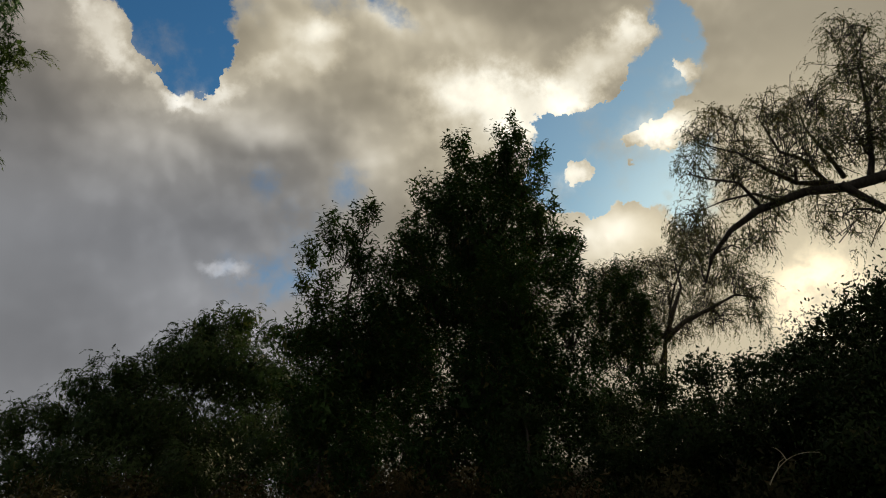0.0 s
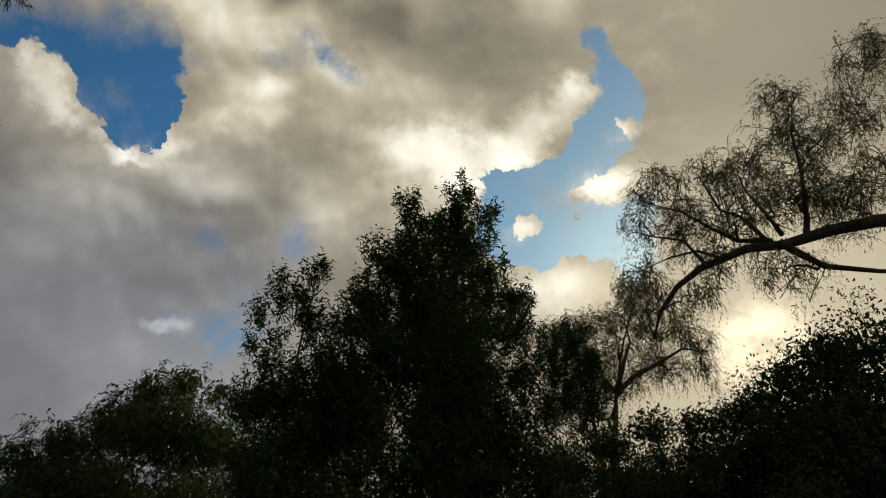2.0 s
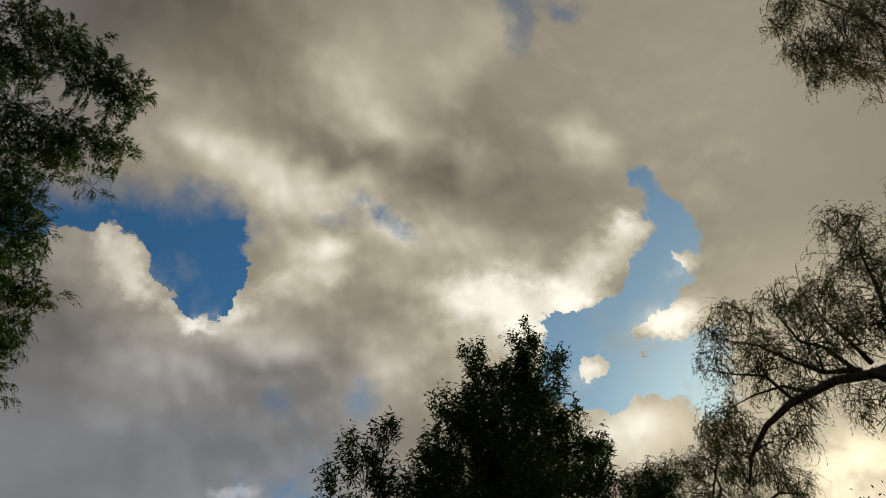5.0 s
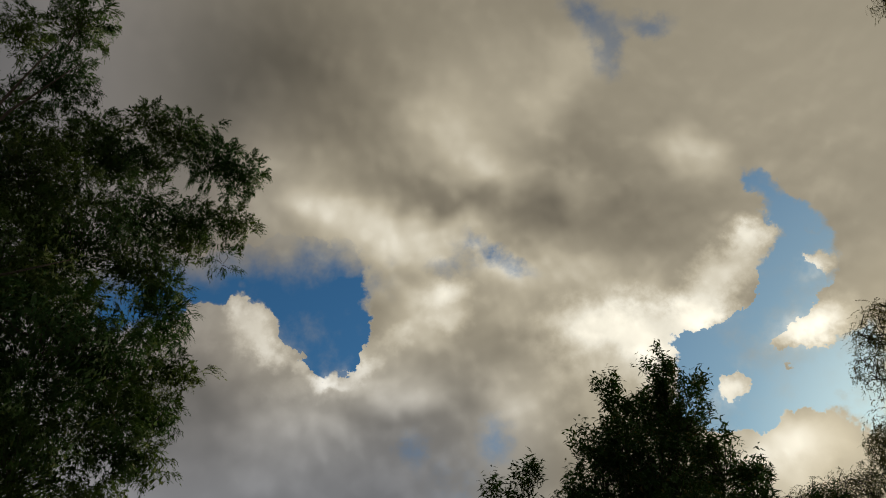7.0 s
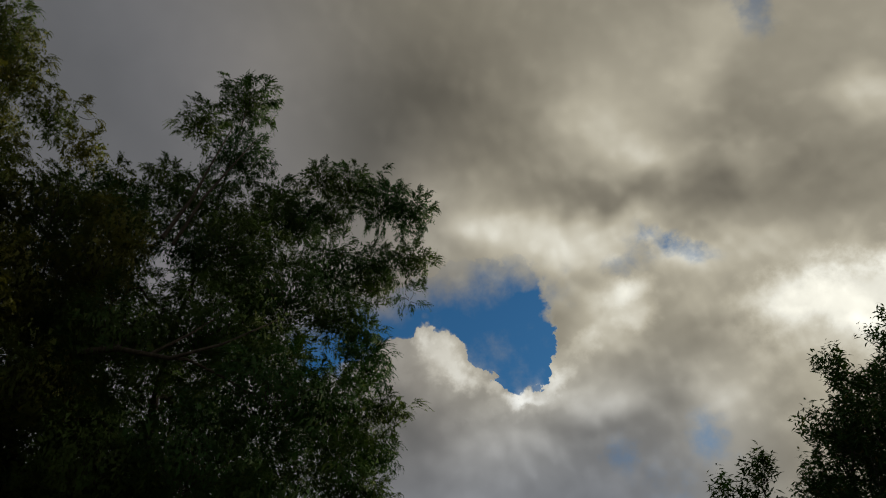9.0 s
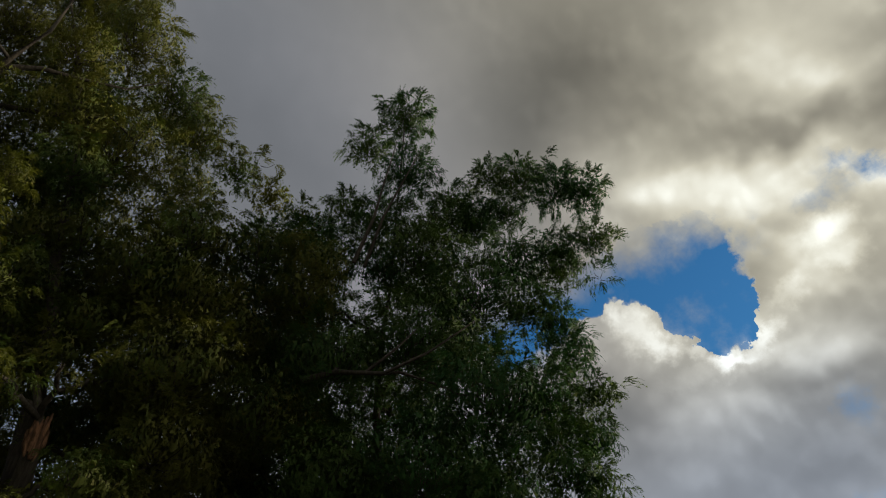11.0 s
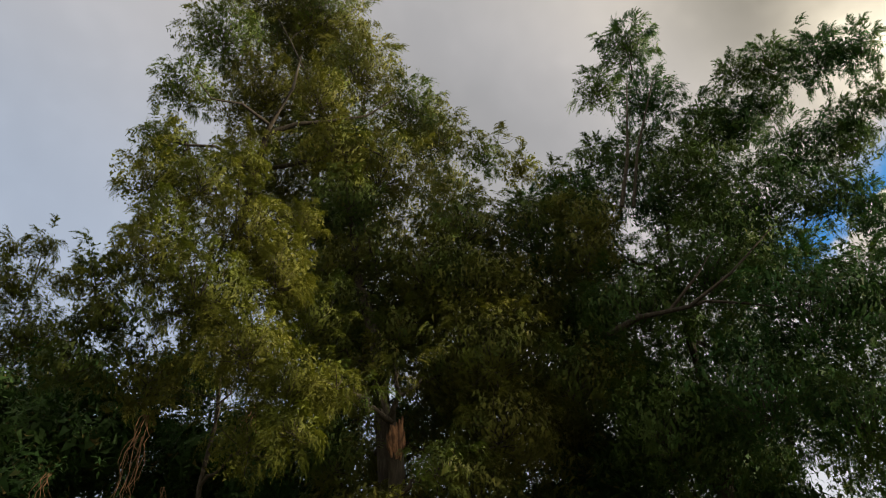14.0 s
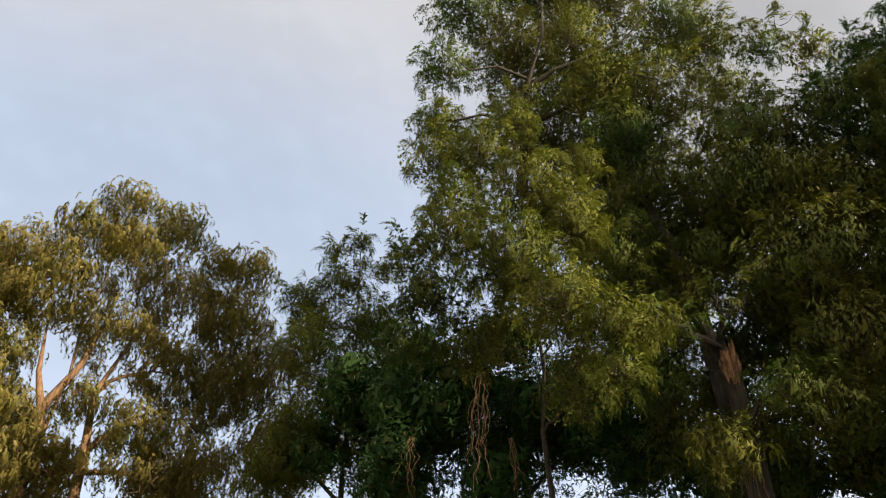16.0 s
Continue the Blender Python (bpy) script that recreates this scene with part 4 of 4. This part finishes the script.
# ---- trees ----
BIG_STEM = [(-16.76, -1.02, 14.27), (-15.75, -0.84, 15.77), (-15.08, -0.73, 16.46), (-14.37, -0.29, 17.39), (-14.23, -0.21, 18.68)]
BIG_ARM = [(-15.18, -0.70, 16.37), (-14.89, -0.03, 16.63), (-14.71, 0.69, 16.75), (-14.49, 1.77, 17.08), (-14.17, 2.53, 17.76)]
BIG_ARM_LOW = [(-15.90, -0.82, 15.62), (-15.32, 0.63, 15.87), (-14.89, 1.30, 15.95), (-14.67, 1.79, 16.08), (-14.62, 2.53, 15.69)]
BIG_ARM_LEFT = [(-15.02, -0.72, 16.52), (-14.73, -1.51, 16.78), (-14.59, -2.25, 16.58), (-14.15, -2.81, 16.92)]
SIDE_STEM = [(-12.58, 6.92, 9.93), (-11.81, 7.24, 9.93), (-10.87, 7.75, 9.69), (-10.23, 8.38, 10.17), (-9.57, 9.11, 10.98)]
SIDE_ARM = [(-11.32, 7.60, 9.83), (-10.69, 7.92, 10.30), (-10.35, 8.20, 10.77)]
TOP_STEM = [(-12.20, 7.64, 13.34), (-11.74, 7.78, 14.58), (-11.45, 7.81, 15.67), (-11.11, 7.87, 16.99)]
TOP_STEM_B = [(-12.08, 7.88, 13.27), (-11.56, 7.95, 14.63), (-11.08, 8.16, 15.73), (-10.75, 8.44, 16.90)]
TORN_TRUNK = [(-14.35, 2.91, 0.0), (-14.05, 2.76, 6.46), (-13.88, 2.67, 7.26), (-13.84, 2.57, 7.92), (-14.68, 2.23, 9.58)]
grow("cypress_tree", "tall dark green cypress with feathery hanging foliage", "tree", (-13.2, 9.4), CYPRESS_R + CYPRESS_R_LOW, "cypress", CYPRESS_LEAF, BARK_DARK, 11,
     trunk_r=0.30, tufts=62, core=2300, core_size=(0.024, 0.055), core_min=0.40, core_to=0.88, up=0.9, lift=0.45, size=(0.7, 1.15), twig_r=0.010, stems=((SIDE_STEM, 0.075), (SIDE_ARM, 0.04), (TOP_STEM, 0.06), (TOP_STEM_B, 0.05)), back=(-1.3, 1.2), back_min=1.0)
big_cypress = grow("cypress_tree", "huge old cypress with reddish trunk and drooping green foliage", "tree", (-15.4, 3.12), CYPRESS_L + CYPRESS_MID, "cypress", CYPRESS_OLIVE, BARK_DARK, 12,
     trunk_r=0.46, tufts=43, core=1800, core_size=(0.026, 0.058), core_min=0.5, core_to=0.88, up=0.7, lift=0.1, back=(-1.9, 0.3), back_min=0.95, dense_to=30.0, size=(0.75, 1.15), twig_r=0.012, limb_r=0.11,
     stems=((BIG_STEM, 0.13), (BIG_ARM, 0.075), (BIG_ARM_LOW, 0.07), (BIG_ARM_LEFT, 0.05), (TORN_TRUNK, 0.26)))
# its sunlit look comes largely from the lighter leaf colour
grow("cypress_tree", "cypress with drooping sprays, low sun painted into their yellow-green", "tree", (-15.8, -0.6), CYPRESS_FRONT, "cypress", CYPRESS_SUNNY, BARK_DARK, 13,
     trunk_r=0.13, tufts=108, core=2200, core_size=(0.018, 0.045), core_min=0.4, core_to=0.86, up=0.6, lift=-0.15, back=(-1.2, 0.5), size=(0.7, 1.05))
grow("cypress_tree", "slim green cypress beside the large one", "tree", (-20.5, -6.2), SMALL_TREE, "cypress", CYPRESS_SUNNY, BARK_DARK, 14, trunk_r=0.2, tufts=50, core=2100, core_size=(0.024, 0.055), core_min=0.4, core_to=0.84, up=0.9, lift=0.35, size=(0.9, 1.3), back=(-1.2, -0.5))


def torn_bark(spot, seed):
    """Reddish strips of torn bark on the leaning trunk, on its open side."""
    rng = np.random.default_rng(seed)
    for k in range(16):
        ang = rng.uniform(-0.8, 0.8)
        a = np.array(spot) + np.array([math.cos(ang), math.sin(ang), 0]) * 0.14 + [0, 0, rng.uniform(-0.5, 0.0)]
        b = a + [rng.normal(-0.06, 0.03), rng.normal(0.02, 0.03), rng.uniform(0.4, 0.8)]
        part("bark_strip", mesh_of("bark_strip", *tube(bent(a, b, rng, 7, 0, 0.02), 0.045 * np.sin(np.linspace(0.2, 2.9, 7)) + 0.006, 5), BARK_RED), big_cypress, "torn reddish bark")


torn_bark((1.54, -0.50, 7.59), 30)
GOLD_TRUNKS = [[(-20.3, -15.6, 0), (-20.1, -15.7, 4.5), (-20.23, -15.65, 7.76), (-20.19, -15.7, 9.77), (-20.58, -15.19, 11.21), (-20.9, -14.9, 13.2)],
               [(-21.6, -14.6, 0), (-21.6, -14.7, 5.0), (-21.48, -14.78, 8.79), (-21.35, -14.96, 10.58), (-21.8, -14.4, 12.8)],
               [(-20.19, -15.7, 9.6), (-19.9, -16.0, 10.8), (-19.8, -16.2, 12.5)]]
grow("willow_tree", "golden yellow willow with tan forked trunks", "tree", (-20.3, -15.6), WILLOW_GOLD, "willow", WILLOW_LEAF, BARK_TAN, 15, trunk_r=0.2, tufts=27, per=14, core=650, core_size=(0.033, 0.065),
     size=(0.75, 1.2), limb_r=0.1, stems=((GOLD_TRUNKS[0], 0.32), (GOLD_TRUNKS[1], 0.26), (GOLD_TRUNKS[2], 0.14)))
grow("understory_tree", "dark leafy tree behind the cypresses", "tree", (-20.5, 1.5), UNDERSTORY, "broad", BROAD_LEAF, BARK_DARK, 21, trunk_r=0.25, tufts=8, per=6, core=900, core_size=(0.10, 0.10))
grow("understory_tree", "dark leafy tree behind the cypresses", "tree", (-19.5, -3.5), UNDERSTORY_B, "broad", BROAD_LEAF, BARK_DARK, 22, trunk_r=0.2, tufts=14, per=6, core=900, core_size=(0.10, 0.10))
grow("broadleaf_tree", "dark dense broadleaf tree against the light", "tree", (1.2, 16.6), CENTRE_TREE, "broad", BROAD_LEAF, BARK_DARK, 16, trunk_r=0.3, tufts=60, per=5, core=850, core_min=0.7, core_size=(0.05, 0.07), size=(0.75, 1.2), high=1.05, lift=0.5, bare=0.3, back=(0.1, 1.2))
grow("broadleaf_tree", "dark slender broadleaf tree with a sparse top", "tree", (-2.4, 15.9), LEFT_LEADER, "broad", BROAD_LEAF, BARK_DARK, 17, trunk_r=0.2, tufts=46, per=5, core=1100, core_min=0.7, core_size=(0.05, 0.07), size=(0.75, 1.2), lift=0.4, bare=0.3, back=(0, 1.0))
grow("broadleaf_tree", "small dark broadleaf tree beside the airy one", "tree", (4.9, 17.2), SIDE_TREE, "broad", BROAD_LEAF, BARK_DARK, 23, trunk_r=0.1, tufts=60, per=7, core=300, core_size=(0.05, 0.06), size=(0.5, 0.85), lift=0.4, scatter=0.2)
grow("willow_tree", "rounded green willow far across the clearing", "tree", (-10.5, 29.0), WILLOW_FAR, "willow", FAR_LEAF, BARK_DARK, 18, trunk_r=0.35, tufts=12, per=8, core=340, core_size=(0.08, 0.11), core_min=0.5,
     size=(0.7, 1.1), lift=0.3, fuzz=0.12, back=(-0.6, 1.8))
PEPPER_ARMS_A = [(6.22, 10.61, 7.13), (5.63, 10.60, 7.10), (5.19, 10.60, 7.32), (4.75, 10.58, 7.59), (4.19, 10.71, 7.81)]
PEPPER_ARMS_B = [(6.14, 10.66, 7.18), (5.82, 10.72, 7.62), (5.46, 10.69, 7.72), (5.29, 10.77, 8.27), (5.19, 10.82, 8.54)]
PEPPER_ARMS_C = [(5.05, 10.66, 6.66), (4.74, 10.70, 7.12), (4.27, 10.68, 7.15), (3.88, 10.72, 7.26)]
PEPPER_ARMS_D = [(6.42, 10.61, 7.25), (6.35, 10.77, 7.66), (6.09, 10.92, 8.29), (6.02, 10.95, 8.77)]
PEPPER_ARMS_E = [(5.36, 10.62, 6.76), (4.96, 10.71, 6.94), (4.47, 10.70, 6.79), (4.07, 10.76, 6.61)]
AIRY_FORK = [(5.63, 18.35, 5.89), (5.81, 18.41, 6.56), (6.29, 18.35, 7.00), (6.97, 18.32, 7.36), (7.64, 18.26, 7.76), (8.27, 18.10, 7.64)]
AIRY_RISE = [(5.79, 18.41, 6.52), (6.03, 18.33, 7.32), (6.31, 18.45, 7.97), (6.22, 18.59, 8.83)]
grow("pepper_tree", "airy backlit tree with thin hanging leaves", "tree", (5.8, 19.2), AIRY_TREE, "pepper", PEPPER_LEAF, BARK_DARK, 19, trunk_r=0.16, tufts=120, per=7, core=0, twig_r=0.012,
     size=(0.55, 0.95), limb_r=0.09, lift=0.2, fuzz=0.07, scatter=0.35, stems=((AIRY_FORK, 0.10), (AIRY_RISE, 0.08)))
PEPPER_LIMB = [(10.5, 8.6, 5.0), (9.3, 9.2, 6.6), (8.4, 9.6, 7.15), (7.62, 9.87, 7.18), (6.88, 10.04, 7.06), (6.21, 10.24, 6.88), (5.61, 10.35, 6.83), (4.88, 10.49, 6.53), (4.5, 10.65, 6.25), (4.22, 10.8, 5.85), (4.12, 10.9, 5.45)]
PEPPER_FORK = [(6.1, 10.2, 6.9), (6.35, 10.1, 6.65), (6.62, 9.97, 6.39), (7.31, 9.73, 6.23), (8.2, 9.4, 6.1), (9.6, 9.0, 5.6)]
PEPPER_RISE = [(6.55, 10.16, 7.0), (6.65, 10.2, 7.35), (6.83, 10.32, 8.39), (6.8, 10.3, 9.1), (6.96, 10.35, 9.7)]
grow("pepper_tree", "leaning pepper tree with a crooked dark limb and lacy hanging twigs", "tree", (10.7, 8.4), PEPPER, "pepper", PEPPER_LEAF, BARK_DARK, 20, trunk_r=0.26,
     tufts=165, per=7, core=0, size=(0.4, 0.8), lift=0.2, fall=0.3, scatter=0.35, bare=0.2, fuzz=0.05, twig_r=0.010, stems=((PEPPER_LIMB, 0.15), (PEPPER_FORK, 0.075), (PEPPER_RISE, 0.06), (PEPPER_ARMS_A, 0.05), (PEPPER_ARMS_B, 0.042), (PEPPER_ARMS_C, 0.035), (PEPPER_ARMS_D, 0.045), (PEPPER_ARMS_E, 0.035)), limb_r=0.034, twigs=22, inner=0.3)


def shrub(lobes, seed, leaf, label, tufts=20, core=2200, fine=0.028):
    """One shrub: masses down to the ground under each of its tops."""
    full = []
    for x, y, z, r in lobes:
        floor = float(ground_height(x, y))
        full.append((x, y, z, r))
        while z - r > floor + 0.2:
            z -= r * 1.1
            full.append((x, y, z, r * 1.05))
    mid = np.mean([q[:2] for q in lobes], 0)
    return grow("shrub", label, "shrub", mid, full, "shrub", leaf, BARK_DARK, seed, trunk_r=0.06, tufts=tufts, per=9, core=core, core_size=(fine, fine), core_to=0.72, size=(0.5, 0.9), spread=0.2, hang=0.05, group="shrubs on the bank")


for k in range(0, len(BUSH_RIGHT), 2):
    shrub(BUSH_RIGHT[k:k + 2], 60 + k, SHRUB_LEAF, "dense dark shrub on the bank", 38, 3400, 0.026)
for k in range(0, len(THICKET), 3):
    shrub(THICKET[k:k + 3], 120 + k, SHRUB_LEAF, "dark tangled thicket under the trees", 12, 900, 0.05)
for k in range(0, len(LOW_SHRUBS), 3):
    shrub(LOW_SHRUBS[k:k + 3], 90 + k, DRY_LEAF, "low brownish weedy shrub")


# ---- small things ----


def weeds(name, label, count, spot, spread, seed, mat, kind="weed", size=(0.6, 1.2)):
    """Loose growth over a stretch of the bank."""
    rng = np.random.default_rng(seed)
    at = np.stack([rng.normal(spot[0], spread[0], count), rng.normal(spot[1], spread[1], count), np.zeros(count)], 1)
    at[:, 2] = ground_height(at[:, 0], at[:, 1])
    out = rng.normal(0, 1, (count, 3)) * [1, 1, 0.2]
    v, tri, _ = set_out(kind, at, out, rng, size, 3.0, 0.15, 0.0)
    tagged(new(name, mesh_of(name, v, tri, mat)), label, "weeds", kind="stuff")


weeds("dry_weeds", "dry brown weeds and seed stalks on the bank", 2600, (4.2, 8.5), (3.2, 1.8), 201, DRY_LEAF)
weeds("green_weeds", "low green weeds covering the bank", 2200, (3.0, 9.5), (4.0, 2.0), 202, SHRUB_LEAF, "shrub", (1.2, 2.2))


def pale_material():
    m, g = material("pale_straw")
    at = g.add("ShaderNodeTexCoord").outputs["Object"]
    tone = g.mix(g.span(g.noise(at, 9.0, 3.0), 0.3, 0.7), (0.42, 0.36, 0.22, 1), (0.58, 0.52, 0.36, 1))
    body = g.add("ShaderNodeBsdfPrincipled")
    g.plug(body, "Base Color", tone)
    g.plug(body, "Roughness", 0.7)
    g.tree.links.new(body.outputs[0], g.add("ShaderNodeOutputMaterial").inputs[0])
    return m


STRAW = pale_material()


def dry_stalk(points, radius, label):
    """A dry grass stalk that arches over, with two thin leaves."""
    base = np.array(points[0], float)
    root = tagged(new("grass_stalk"), label, "grass")
    root.location = base
    s = np.linspace(0, 1, 14)[:, None]
    a, b, c = (np.array(q, float) - base for q in points)
    line = a * (1 - s) ** 2 + 2 * b * s * (1 - s) + c * s ** 2
    part("stalk", mesh_of("stalk", *tube(line, np.linspace(radius, radius * 0.3, 14), 5), STRAW), root)
    for k, tip in ((3, (0.10, 0.05, 0.10)), (6, (-0.08, 0.05, 0.10))):
        leaf = bent(line[k], line[k] + np.array(tip), np.random.default_rng(k), 6, 0.2, 0.02)
        part("leaf", mesh_of("leaf", *tube(leaf, np.linspace(radius * 0.7, radius * 0.15, 6), 4), STRAW), root)


dry_stalk([(2.60, 5.96, 2.07), (2.71, 5.91, 2.34), (2.85, 5.62, 2.29)], 0.005, "pale dry grass stalk arching over the bank")


def flower_heads(seed):
    """Tiny pale flower heads among the weeds."""
    rng = np.random.default_rng(seed)
    n = 260
    x, y = rng.normal(4.4, 2.6, n), rng.normal(7.8, 1.3, n)
    p = np.stack([x, y, ground_height(x, y) + rng.uniform(0.25, 0.8, n)], 1)
    v, q = [], []
    for k, c in enumerate(p):
        ang = np.arange(5) * 2 * np.pi / 5 + rng.uniform(0, 6)
        for a in ang:
            d = np.array([math.cos(a), math.sin(a), rng.uniform(0.1, 0.6)])
            w = np.array([-math.sin(a), math.cos(a), 0])
            v += [c, c + d * 0.014 + w * 0.007, c + d * 0.022]
    v = np.array(v)
    tagged(new("flower_heads", mesh_of("flower_heads", v, np.arange(len(v)).reshape(-1, 3), STRAW)), "tiny pale flower heads among the weeds", "flowers", kind="stuff")


flower_heads(203)


def hanging_vine(top, long, seed, label):
    """Bare twigs that hang from a bough in a loose bundle."""
    rng = np.random.default_rng(seed)
    root = tagged(new("hanging_twigs"), label, "twigs", "bare twigs under the cypress")
    root.location = top
    for k in range(5):
        n = 12
        s = np.linspace(0, 1, n)
        sway = rng.normal(0, 0.16, 2)
        wob = np.cumsum(rng.normal(0, 0.035, (n, 2)), 0)
        line = np.stack([sway[0] * s + wob[:, 0], sway[1] * s + wob[:, 1], 0.3 - s * long * rng.uniform(0.7, 1.1)], 1)
        part("twig", mesh_of("twig", *tube(line, np.linspace(0.010, 0.004, n), 5), BARK_TAN), root)


hanging_vine((-14.34, -1.97, 7.48), 1.6, 300, "bare tan twigs hanging under the cypress boughs")
hanging_vine((-16.03, -3.57, 6.83), 1.4, 301, "bare tan twigs hanging under the cypress boughs")
hanging_vine((-13.98, -0.10, 7.84), 1.0, 302, "bare tan twigs hanging under the cypress boughs")
hanging_vine((-15.78, -1.47, 6.70), 1.3, 303, "bare tan twigs hanging under the cypress boughs")
hanging_vine((-13.60, -1.92, 6.78), 1.6, 304, "bare tan twigs hanging under the cypress boughs")
hanging_vine((-13.78, 2.55, 5.98), 1.2, 305, "bare tan twigs hanging under the cypress boughs")
